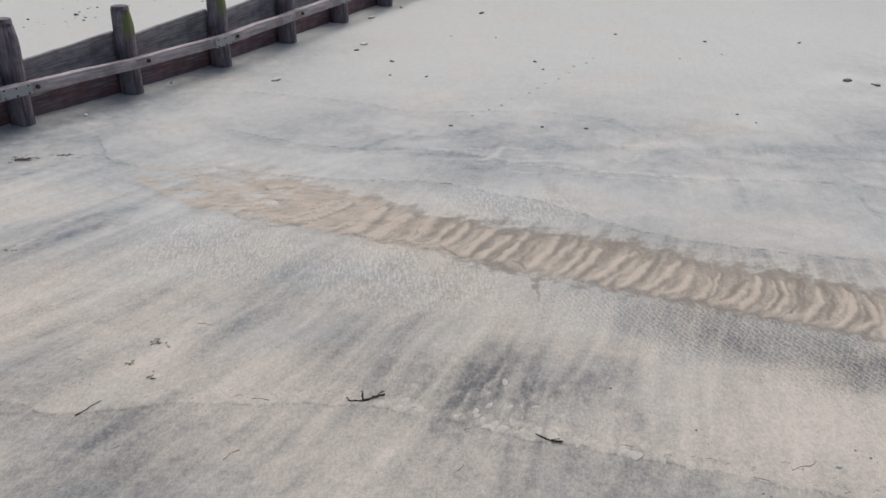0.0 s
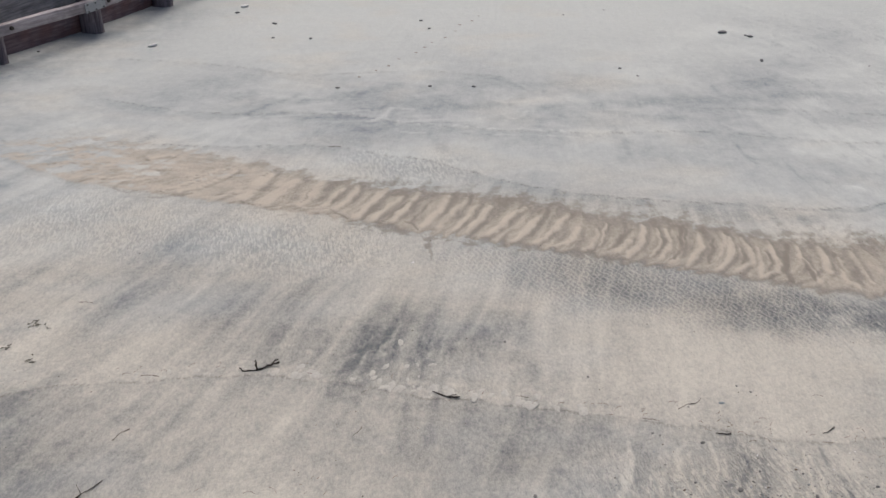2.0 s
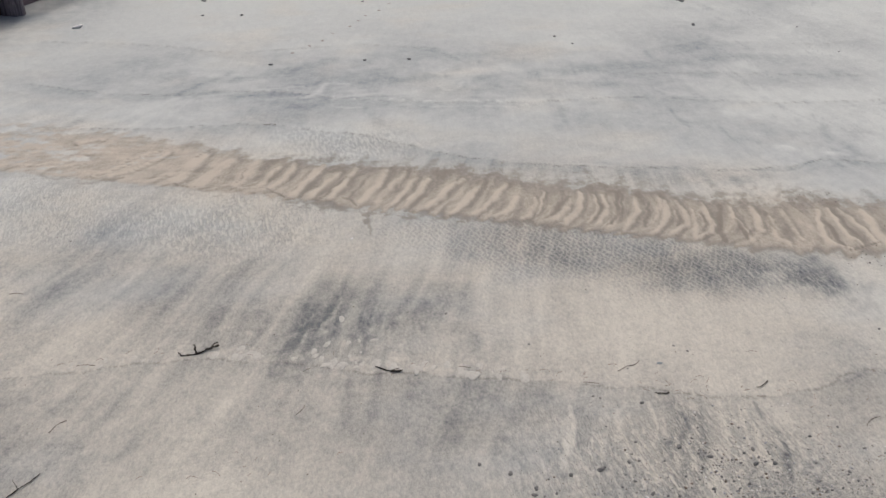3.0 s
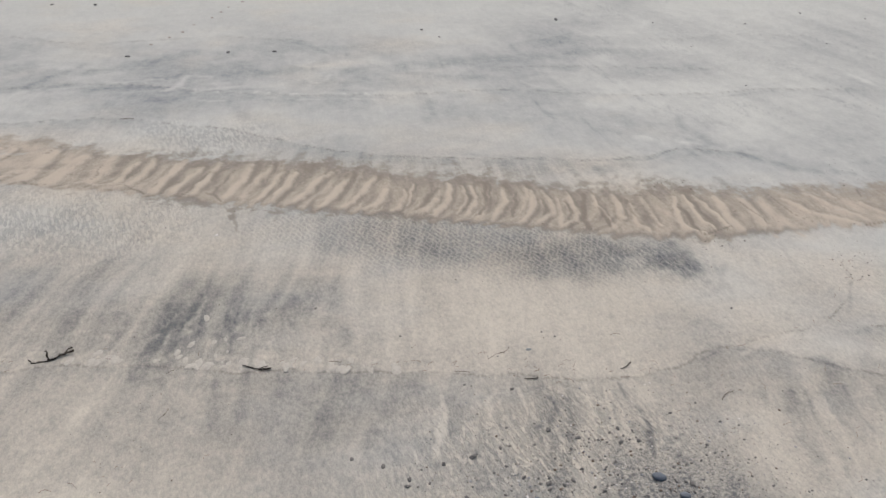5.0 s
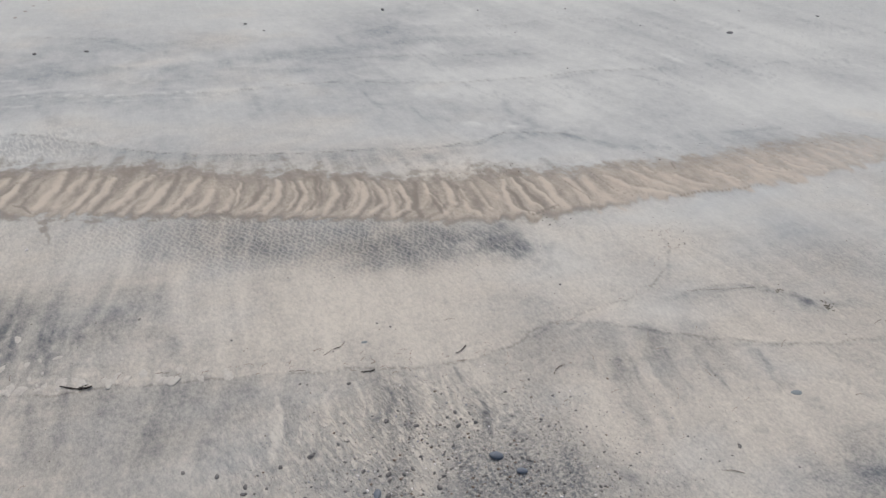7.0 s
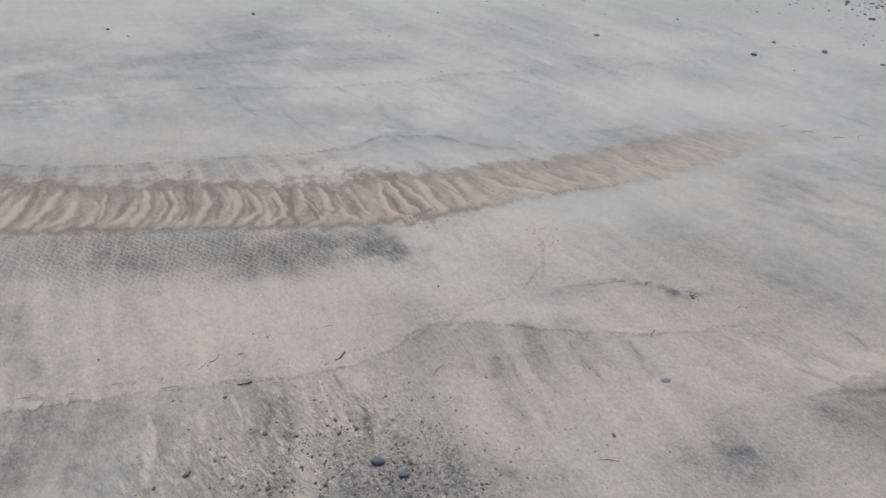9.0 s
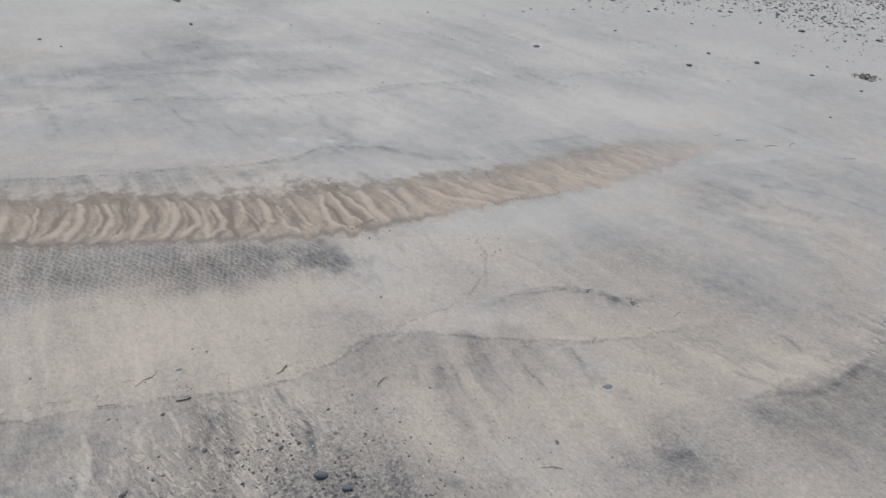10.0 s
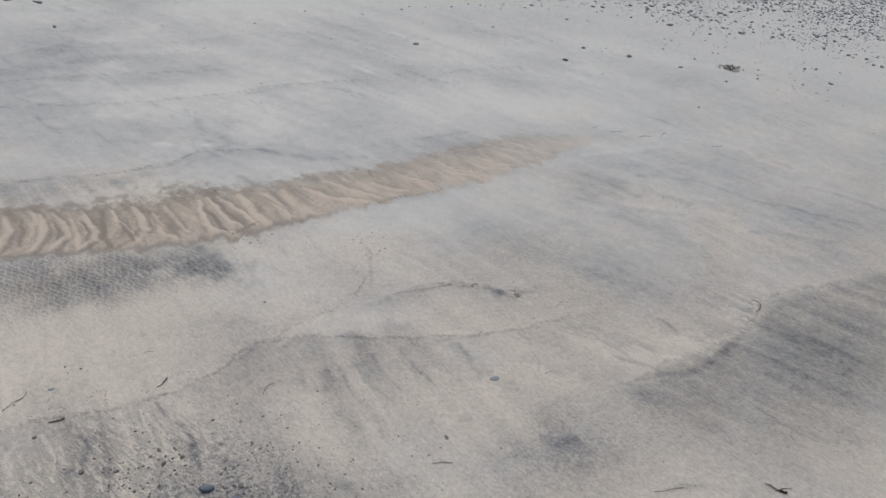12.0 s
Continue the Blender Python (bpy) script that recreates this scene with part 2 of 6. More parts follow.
# Dark grooves between and beside them.
GROOVES_E = [
    (-4.33, 9.02, -4.11, 9.08, -3.75, 9.09, 0.012, 0.5), (-3.44, 8.62, -3.37, 8.68, -3.22, 8.69, 0.024, 0.6), (-2.94, 8.3, -2.9, 8.31, -2.87, 8.33, 0.012, 0.8),
    (-2.25, 7.58, -2.12, 7.73, -1.97, 7.85, 0.008, 0.6), (-2.06, 7.41, -1.96, 7.43, -1.86, 7.45, 0.008, 0.5), (-4.07, 8.42, -3.73, 8.44, -3.41, 8.5, 0.009, 0.5),
    (-3.65, 8.18, -3.33, 8.24, -2.95, 8.28, 0.009, 0.4),
]
GROOVES_A = [
    (-1.66, 7.83, -1.57, 7.94, -1.42, 8.11, 0.011, 0.7), (-1.23, 7.21, -1.18, 7.35, -1.15, 7.5, 0.011, 0.7), (-0.95, 7.16, -0.89, 7.3, -0.85, 7.46, 0.011, 0.8),
    (-0.66, 6.82, -0.57, 6.94, -0.48, 7.05, 0.013, 0.8), (-0.47, 6.76, -0.31, 7.01, -0.2, 7.16, 0.016, 0.9), (-0.21, 7, -0.07, 7.2, 0.08, 7.36, 0.016, 0.8),
    (-0.22, 6.71, -0.1, 6.97, -0, 7.15, 0.015, 0.7), (-0.35, 7.31, -0.2, 7.41, 0.05, 7.49, 0.043, 0.7), (0.18, 7.35, 0.32, 7.41, 0.45, 7.47, 0.033, 0.6),
    (-2.06, 7.23, -1.91, 7.24, -1.78, 7.27, 0.008, 0.8), (-1.78, 7.25, -1.66, 7.18, -1.56, 7.19, 0.008, 0.8), (-1.47, 6.95, -1.39, 7, -1.29, 7.03, 0.01, 0.8),
]
GROOVES_B = [
    (-1.32, 6.88, -1.18, 6.96, -1.06, 6.99, 0.01, 0.7), (-3.04, 7.65, -2.91, 7.55, -2.73, 7.55, 0.027, 0.7), (-2.67, 7.44, -2.51, 7.42, -2.28, 7.46, 0.024, 0.8),
    (-2.31, 7.89, -2.24, 7.89, -2.2, 7.93, 0.011, 0.7), (-3.88, 8.2, -3.85, 8.23, -3.79, 8.24, 0.014, 0.6), (-3.58, 7.84, -3.46, 7.82, -3.31, 7.86, 0.025, 0.5),
    (-0.93, 7.05, -0.85, 6.97, -0.77, 6.85, 0.013, 0.8), (-0.77, 6.81, -0.64, 6.75, -0.47, 6.76, 0.015, 0.8), (-0.07, 6.06, -0.05, 6.25, -0.05, 6.47, 0.019, 0.9),
    (-0.27, 6.76, -0.19, 6.69, -0.16, 6.6, 0.015, 0.7), (-0.44, 6.48, -0.43, 6.56, -0.39, 6.63, 0.025, 0.6), (0.26, 6.17, 0.29, 6.3, 0.33, 6.41, 0.024, 0.6),
]
GROOVES_C = [
    (1.45, 6.13, 1.57, 6.3, 1.72, 6.51, 0.033, 0.7), (1.93, 5.94, 2.05, 6.13, 2.17, 6.54, 0.022, 0.9), (2.09, 6.14, 2.16, 6.34, 2.19, 6.54, 0.015, 0.7),
    (2.21, 5.87, 2.3, 6.07, 2.36, 6.27, 0.019, 0.6), (2.48, 5.82, 2.55, 5.99, 2.56, 6.15, 0.019, 0.6), (2.65, 5.74, 2.73, 5.86, 2.76, 6.03, 0.015, 0.8),
    (2.76, 5.55, 2.81, 5.74, 2.97, 6.13, 0.029, 0.9), (2.97, 5.55, 2.98, 5.68, 3.01, 5.89, 0.022, 0.9), (3.24, 5.52, 3.26, 5.73, 3.3, 5.96, 0.02, 0.6),
    (3.66, 5.32, 3.69, 5.52, 3.73, 5.76, 0.022, 0.9), (3.86, 5.36, 3.86, 5.61, 3.89, 5.91, 0.015, 0.9), (4.32, 5.31, 4.31, 5.51, 4.29, 5.73, 0.008, 0.7),
]
GROOVES_D = [
    (4.71, 5.29, 4.64, 5.46, 4.62, 5.82, 0.008, 0.7), (3.66, 5.26, 3.8, 5.3, 3.98, 5.34, 0.01, 1), (5.15, 5.17, 5.39, 5.14, 5.68, 5.08, 0.01, 0.8),
    (5.68, 5.08, 5.94, 5.07, 6.09, 5.07, 0.011, 0.7), (5.46, 5.6, 5.51, 5.71, 5.61, 5.81, 0.011, 0.7), (3.6, 6.08, 3.65, 6.21, 3.69, 6.32, 0.021, 0.8),
    (3.92, 6.12, 4.02, 6.11, 4.06, 6.03, 0.027, 0.7),
]
# Pale sand swept up out of the dark patch, and the crumbs where it stopped.
SWEPT = [
    (-1.12, 4.65, -1.03, 4.74, -0.93, 4.85, 0.02, 0.6), (-0.92, 4.71, -0.84, 4.85, -0.75, 5.05, 0.018, 0.5), (-0.51, 4.75, -0.44, 4.89, -0.32, 5.12, 0.02, 0.6),
    (-0.29, 4.48, -0.22, 4.64, -0.1, 4.8, 0.023, 0.5), (-0.68, 4.49, -0.63, 4.64, -0.56, 4.82, 0.015, 0.4), (-0.1, 4.47, -0.03, 4.61, 0.05, 4.76, 0.013, 0.5),
    (0.01, 4.49, 0.08, 4.6, 0.13, 4.73, 0.015, 0.5), (0.32, 4.38, 0.4, 4.55, 0.5, 4.72, 0.015, 0.5), (0.49, 4.28, 0.58, 4.42, 0.68, 4.6, 0.018, 0.4),
    (-1.33, 4.73, -1.24, 4.86, -1.13, 5.08, 0.014, 0.5), (-1.64, 4.68, -1.52, 4.91, -1.39, 5.18, 0.02, 0.4),
]
CRUMBS = [
    (-1.02, 4.67, 0.043, 0.032, 3, 0.8), (-0.93, 4.69, 0.031, 0.026, 3, 0.7), (-0.79, 4.65, 0.027, 0.025, 3, 0.6), (-0.96, 4.87, 0.032, 0.03, 3, 0.7), (-0.47, 4.77, 0.035, 0.039, 3, 1.0), (-0.26, 4.49, 0.06, 0.042, 3, 0.9), (-0.19, 4.47, 0.037, 0.027, 3, 0.7), (-0.06, 4.37, 0.048, 0.032, 3, 1.0), (0.01, 4.4, 0.041, 0.038, 3, 1.0), (-0.21, 4.39, 0.022, 0.02, 3, 0.9),
    (-0.37, 4.39, 0.022, 0.023, 3, 0.9), (-0.48, 4.38, 0.015, 0.017, 3, 0.7), (-0.68, 4.44, 0.026, 0.018, 3, 0.4), (0.26, 4.29, 0.029, 0.05, 3, 0.8), (0.35, 4.26, 0.025, 0.044, 3, 0.8), (0.42, 4.29, 0.022, 0.028, 3, 0.9), (0.52, 4.32, 0.04, 0.034, 3, 0.8), (0.48, 4.19, 0.06, 0.024, 3, 0.6), (0.08, 4.56, 0.026, 0.03, 3, 0.7), (-0.01, 4.49, 0.022, 0.027, 3, 0.7), (0.69, 4.23, 0.043, 0.028, 3, 0.5),
]
EDGE_CRUMBS = [
    (5.42, 2.08, 0.078, 0.061, -33, 1.0), (5.73, 1.99, 0.033, 0.024, -33, 0.9), (5.76, 1.93, 0.028, 0.024, -33, 0.9), (5.95, 1.97, 0.029, 0.025, -33, 0.9), (6.22, 1.97, 0.04, 0.027, -32, 0.8), (6.43, 1.95, 0.031, 0.028, -32, 0.8), (6.09, 1.97, 0.025, 0.022, -33, 0.7), (5.54, 1.98, 0.032, 0.027, -33, 0.8), (6.54, 2.07, 0.032, 0.029, -32, 0.6), (6.77, 2.08, 0.038, 0.03, -32, 0.5), (7.39, 2.05, 0.058, 0.034, -31, 0.6), (7.65, 1.95, 0.06, 0.035, -31, 0.6), (5.18, 2.09, 0.045, 0.029, -33, 0.5), (6.05, 2.77, 0.042, 0.039, -31, 0.5),
]
# Dark streaks and pale ones, as strokes.
STREAKS_A = [
    (-3.56, 5.6, -3.38, 5.74, -3.23, 6.11, 0.06, 0.45), (-2.82, 5.46, -2.56, 5.66, -2.44, 5.91, 0.045, 0.4), (-2.42, 4.74, -2.38, 4.81, -2.36, 4.99, 0.028, 0.4),
    (-2.1, 5.26, -1.9, 5.54, -1.74, 5.94, 0.053, 0.3), (-3.74, 5.18, -3.55, 5.35, -3.25, 5.53, 0.035, 0.3), (-3.76, 4.39, -3.56, 4.4, -3.32, 4.38, 0.027, 0.4),
    (-3.04, 4.1, -2.91, 4.25, -2.69, 4.6, 0.075, 0.45), (-2.89, 4.4, -2.77, 4.5, -2.63, 4.67, 0.058, 0.45), (-2, 3.74, -1.92, 3.82, -1.9, 3.89, 0.052, 0.4),
    (-1.73, 3.75, -1.63, 3.78, -1.58, 3.86, 0.051, 0.4), (-2.44, 4, -2.34, 4.03, -2.29, 4.09, 0.021, 0.4), (-5.93, 8.44, -5.65, 8.78, -5.32, 9.24, 0.019, 0.5),
]
STREAKS_B = [
    (-5.25, 9.09, -5.01, 9.15, -4.68, 9.02, 0.053, 0.3), (-4.86, 6.85, -4.56, 7.16, -4.11, 7.43, 0.082, 0.4), (-4.79, 7.41, -4.51, 7.55, -4.13, 7.77, 0.057, 0.35),
    (-3.28, 8.55, -3.13, 8.72, -3.01, 8.98, 0.076, 0.3), (-6.12, 8.8, -6.02, 8.98, -5.89, 9.13, 0.033, 0.35), (-2.05, 9.56, -1.76, 9.96, -1.5, 10.24, 0.049, 0.5),
    (-1.41, 9.97, -0.79, 10.19, -0.29, 10.48, 0.106, 0.45), (-0.7, 9.65, -0.5, 9.66, -0.3, 9.8, 0.047, 0.4), (0.04, 9.62, 0.51, 9.63, 1.04, 9.7, 0.1, 0.4),
    (1.21, 9.94, 1.36, 10.04, 1.51, 10.15, 0.086, 0.4), (1.35, 9.56, 2.02, 9.61, 2.85, 9.6, 0.119, 0.35), (0.94, 10.67, 1.14, 10.52, 1.31, 10.25, 0.043, 0.35),
]
STREAKS_C = [
    (-1.35, 9.39, -0.89, 9.4, -0.56, 9.32, 0.02, 0.5), (-0.94, 9.13, -0.61, 8.97, -0.3, 9.15, 0.07, 0.45), (-0.36, 9.18, 0.22, 9.17, 0.59, 9, 0.016, 0.5),
    (0.08, 8.82, 0.16, 8.58, 0.18, 8.35, 0.073, 0.35), (1.57, 9.29, 2.01, 9.25, 2.46, 9.32, 0.032, 0.35), (2.11, 8.88, 2.16, 8.57, 2.02, 7.98, 0.09, 0.3),
    (2.08, 3.01, 2.12, 3.2, 2.2, 3.44, 0.017, 0.8), (2.18, 3.39, 2.17, 3.54, 2.19, 3.68, 0.011, 0.6), (1.5, 3.41, 1.64, 3.49, 1.66, 3.65, 0.017, 0.5),
    (1.67, 3.22, 1.75, 3.45, 1.84, 3.75, 0.024, 0.4), (1.84, 3.52, 1.86, 3.63, 1.91, 3.78, 0.014, 0.4), (1.94, 3.48, 1.99, 3.64, 2.02, 3.75, 0.014, 0.3),
]
STREAKS_D = [
    (0.91, 3.37, 0.88, 3.43, 0.89, 3.53, 0.01, 0.5), (1.09, 3.23, 1.07, 3.31, 1.11, 3.49, 0.016, 0.5), (3.11, 2.65, 3.2, 3, 3.34, 3.43, 0.018, 0.5),
    (3.01, 2.85, 3.06, 3.11, 3.2, 3.36, 0.054, 0.5), (3.51, 2.93, 3.55, 3.16, 3.6, 3.34, 0.015, 0.35), (3.72, 2.85, 3.77, 3.08, 3.82, 3.32, 0.011, 0.4),
    (4.07, 2.72, 4.13, 2.91, 4.2, 3.11, 0.015, 0.5), (3.77, 3.44, 3.56, 3.61, 3.33, 3.76, 0.016, 0.35), (2.82, 3.76, 3.04, 3.82, 3.41, 3.73, 0.012, 0.3),
    (4.08, 3.21, 4.4, 3.11, 4.63, 3.02, 0.012, 0.4), (4.48, 2.56, 4.66, 2.74, 4.7, 2.99, 0.011, 0.4), (4.65, 3.79, 4.94, 3.55, 5.04, 3.28, 0.03, 0.45),
]
STREAKS_E = [
    (3.99, 3.83, 4.26, 3.78, 4.65, 3.79, 0.025, 0.35), (3.86, 4.74, 3.94, 5, 3.93, 5.15, 0.028, 0.3), (4.15, 4.68, 4.2, 4.91, 4.21, 5.06, 0.019, 0.3),
    (4.13, 4.02, 4.35, 4.29, 4.51, 4.51, 0.013, 0.3), (3.39, 4.37, 3.45, 4.6, 3.57, 4.93, 0.018, 0.3), (3.33, 4.65, 3.35, 4.82, 3.4, 5.04, 0.058, 0.35),
    (3.55, 2.61, 3.65, 2.52, 3.73, 2.51, 0.014, 0.3), (3.96, 1.97, 4.04, 1.96, 4.11, 1.96, 0.039, 0.5), (3.57, 2.15, 3.64, 2.05, 3.82, 2.05, 0.016, 0.4),
    (2.7, 2.34, 2.66, 2.49, 2.56, 2.62, 0.032, 0.4), (3.34, 7.78, 3.31, 8.03, 3.31, 8.29, 0.024, 0.4), (3.64, 7.5, 3.62, 7.75, 3.63, 7.94, 0.018, 0.35),
]
STREAKS_F = [
    (4.45, 6.83, 4.57, 7.18, 4.72, 7.63, 0.054, 0.5), (4.86, 6.63, 5.23, 6.26, 5.71, 6.05, 0.051, 0.45), (6.56, 6.18, 6.91, 6.13, 7.33, 6.06, 0.03, 0.4),
    (2.06, 7.16, 2.66, 6.96, 3.3, 6.81, 0.016, 0.4), (3.42, 6.8, 3.87, 6.73, 4.2, 6.87, 0.017, 0.6), (3.78, 8.52, 3.86, 8.46, 4.01, 8.49, 0.016, 0.6),
    (4.99, 8.18, 5.48, 8.1, 6.24, 8.17, 0.017, 0.4), (8.55, 7.82, 9.26, 7.74, 10, 7.65, 0.022, 0.35), (2.07, 9.45, 2.42, 9.27, 2.91, 9.13, 0.084, 0.4),
    (3.7, 10.2, 3.72, 9.85, 3.82, 9.72, 0.035, 0.3), (6.57, 8.04, 6.86, 7.75, 6.97, 7.24, 0.041, 0.3), (9.22, 9.94, 9.18, 9.38, 9.26, 9.17, 0.016, 0.6),
]
STREAKS_G = [
    (4.04, 2.73, 4.13, 2.9, 4.18, 3.06, 0.016, 0.5), (4.51, 2.65, 4.64, 2.73, 4.68, 2.87, 0.016, 0.4), (4.55, 3.04, 4.83, 2.95, 5.16, 2.88, 0.013, 0.5),
    (5.15, 2.23, 5.2, 2.37, 5.17, 2.56, 0.015, 0.5), (5.26, 2, 5.15, 2.23, 5.1, 2.35, 0.021, 0.5), (5.73, 2.2, 5.86, 2.4, 5.76, 2.55, 0.018, 0.4),
    (5.37, 1.93, 5.69, 1.88, 6.18, 1.91, 0.03, 0.6), (6.18, 1.91, 6.46, 2.02, 6.81, 2.15, 0.037, 0.7), (6.85, 2.18, 7.34, 2.05, 7.9, 1.87, 0.03, 0.5),
    (4.85, 2.11, 5.15, 2.03, 5.4, 1.95, 0.02, 0.6), (3.93, 2.07, 3.99, 1.94, 4.07, 1.82, 0.06, 0.28), (3.53, 2.14, 3.67, 2.03, 3.86, 1.87, 0.021, 0.4),
]
STREAKS_H = [
    (3.59, 2.54, 3.63, 2.51, 3.69, 2.49, 0.018, 0.35), (4.2, 1.31, 4.38, 1.22, 4.55, 1.09, 0.024, 0.5), (5.62, 0.87, 5.47, 1.04, 5.48, 1.39, 0.015, 0.35),
    (6.09, 0.86, 6.15, 0.97, 6.18, 1.07, 0.029, 0.4), (7.6, 4.71, 7.71, 4.33, 7.76, 3.99, 0.066, 0.4), (6.95, 4.42, 7.35, 3.92, 7.8, 3.46, 0.046, 0.4),
    (8.22, 4.31, 8.66, 3.93, 8.88, 3.41, 0.05, 0.35), (10.22, 4.15, 10.32, 3.82, 10.31, 3.36, 0.042, 0.4), (7.96, 2.96, 8.36, 2.67, 8.69, 2.28, 0.045, 0.4),
    (8.81, 3.37, 9.1, 2.91, 9.42, 2.29, 0.043, 0.3), (9.86, 3.15, 10.09, 2.7, 10.13, 2.28, 0.032, 0.3), (10.03, 5.48, 10.08, 5.24, 10.12, 5.01, 0.044, 0.3),
]
STREAKS_L = [
    (1.13, 7.25, 1.77, 7.07, 2.45, 6.87, 0.059, 0.3), (2.45, 6.87, 3.01, 6.68, 3.68, 6.63, 0.052, 0.25), (7.58, 4.59, 7.96, 4.17, 8.09, 3.59, 0.07, 0.35),
    (5.08, 3.55, 5.17, 3.33, 5.02, 3.31, 0.018, 0.2), (-3.6, 5.68, -3.36, 6.06, -3.16, 6.47, 0.034, 0.25), (-3.99, 5.33, -3.74, 5.59, -3.42, 5.96, 0.032, 0.25),
    (-2.82, 5.07, -2.51, 5.48, -2.28, 6.01, 0.031, 0.25), (-4.43, 5.65, -4.12, 5.8, -3.85, 6.04, 0.037, 0.2),
]
STREAKS_K = [
    (3.76, 6.05, 4.47, 6.02, 4.96, 5.81, 0.08, 0.35), (4.37, 6.72, 4.63, 6.93, 4.7, 7.3, 0.087, 0.35), (4.54, 5.94, 5.26, 5.6, 6.15, 5.46, 0.064, 0.25),
    (0.4, 4.69, 0.73, 4.43, 1.13, 4.15, 0.104, 0.2), (0.32, 4.26, 0.72, 3.96, 1.11, 3.66, 0.146, 0.2), (0.24, 3.75, 0.48, 3.58, 0.73, 3.41, 0.12, 0.2),
    (-2.95, 4.5, -2.36, 4.35, -1.8, 4.21, 0.181, 0.15), (-2.71, 3.86, -2.03, 3.77, -1.36, 3.68, 0.182, 0.18), (0.62, 3.52, 0.84, 3.74, 0.98, 3.93, 0.101, 0.15),
]
STREAKS_J = [
    (-0.38, 4.74, -0.07, 4.84, 0.26, 4.99, 0.087, 0.4), (-0.62, 4.83, -0.42, 4.9, -0.22, 5.05, 0.052, 0.2), (0.09, 4.79, 0.33, 4.87, 0.46, 5.01, 0.047, 0.2),
    (-3.65, 4.19, -3.34, 4.35, -2.99, 4.45, 0.114, 0.22), (-3.42, 3.77, -2.87, 3.74, -2.35, 3.75, 0.12, 0.22), (-0.75, 4.69, -0.43, 4.51, -0.03, 4.31, 0.093, 0.3),
    (-0.75, 4.36, -0.51, 4.26, -0.13, 4.2, 0.05, 0.25), (3.24, 4.46, 3.42, 4.59, 3.6, 4.8, 0.026, 0.35), (2.4, 6.78, 2.83, 6.69, 3.38, 6.57, 0.107, 0.3),
    (3.1, 8.69, 3.59, 8.63, 4.23, 8.56, 0.047, 0.25), (3.46, 9.68, 4.27, 9.81, 5.22, 9.72, 0.133, 0.18),
]
SWEPT_CLEAN_A = [
    (-1.97, 9.46, -1.37, 9.52, -0.63, 9.6, 0.027, 0.5), (-0.62, 9.23, -0.49, 9.32, -0.36, 9.66, 0.046, 0.8), (-0.43, 9.6, -0.3, 9.66, -0.09, 9.61, 0.04, 0.6),
    (-0.3, 9.15, 0.09, 9.25, 0.6, 9.18, 0.032, 0.5), (0.91, 9.4, 1.05, 9.23, 1.24, 9.46, 0.032, 0.6), (0.33, 8.91, 0.63, 8.81, 1.05, 8.72, 0.019, 0.5),
    (1.23, 8.7, 1.53, 8.67, 1.83, 8.68, 0.015, 0.8), (-0.42, 8.92, -0.17, 8.9, 0.08, 8.85, 0.016, 0.6), (-3.01, 8.73, -2.6, 8.91, -2.03, 9.46, 0.045, 0.5),
    (-4.94, 8.11, -4.82, 8.27, -4.72, 8.47, 0.018, 0.5), (-4.82, 7.34, -4.7, 7.45, -4.58, 7.59, 0.014, 0.6), (-4.96, 6.84, -4.89, 6.97, -4.82, 7.11, 0.022, 0.6),
]
SWEPT_CLEAN_B = [
    (-3.49, 5.82, -3.46, 5.87, -3.43, 5.92, 0.014, 0.7), (-2.95, 5.46, -2.88, 5.59, -2.81, 5.72, 0.018, 0.5), (0.85, 3.29, 0.95, 3.5, 1.04, 3.8, 0.029, 0.8),
    (1.08, 3.33, 1.14, 3.43, 1.21, 3.6, 0.019, 0.5), (1.23, 3.25, 1.26, 3.43, 1.31, 3.73, 0.023, 0.5), (1.49, 3.52, 1.52, 3.65, 1.51, 3.79, 0.017, 0.8),
    (1.82, 3.31, 1.89, 3.5, 1.94, 3.71, 0.021, 0.5), (1.93, 3.24, 2, 3.46, 2.07, 3.69, 0.017, 0.7), (2.03, 3.13, 2.05, 3.36, 2.08, 3.63, 0.021, 0.7),
    (2.77, 2.64, 2.84, 2.91, 2.86, 3.19, 0.051, 0.3), (3.74, 3.85, 3.42, 3.89, 3.12, 3.79, 0.036, 0.5), (3.2, 2.67, 3.3, 2.96, 3.38, 3.29, 0.014, 0.4),
]
SWEPT_CLEAN_C = [
    (3.61, 2.84, 3.7, 3.17, 3.75, 3.41, 0.019, 0.3), (4.75, 3.97, 4.72, 4.16, 4.68, 4.35, 0.027, 0.5), (3.94, 7.18, 4.05, 7.15, 4.12, 7.08, 0.015, 0.8),
    (4.4, 6.98, 4.47, 6.96, 4.53, 6.91, 0.018, 1), (3.38, 8.91, 3.5, 8.69, 3.83, 8.63, 0.032, 0.5), (9.07, 9.83, 9.15, 9.41, 9.23, 9.02, 0.029, 0.7),
    (7.51, 8.42, 7.61, 8.26, 7.74, 8.19, 0.015, 0.8), (1.91, 7.83, 2.19, 7.6, 2.69, 7.37, 0.056, 0.3), (8.06, 4.99, 8.63, 4.84, 9.15, 4.71, 0.066, 0.4),
    (8.01, 3.94, 8.25, 3.74, 8.42, 3.5, 0.078, 0.3), (8.1, 3.44, 8.21, 3.24, 8.27, 3.14, 0.058, 0.4), (5.49, 2.08, 5.37, 2.17, 5.34, 2.36, 0.025, 0.6),
]
SWEPT_CLEAN_D = [
    (6.46, 2.12, 6.48, 2.4, 6.43, 2.65, 0.024, 0.3),
]
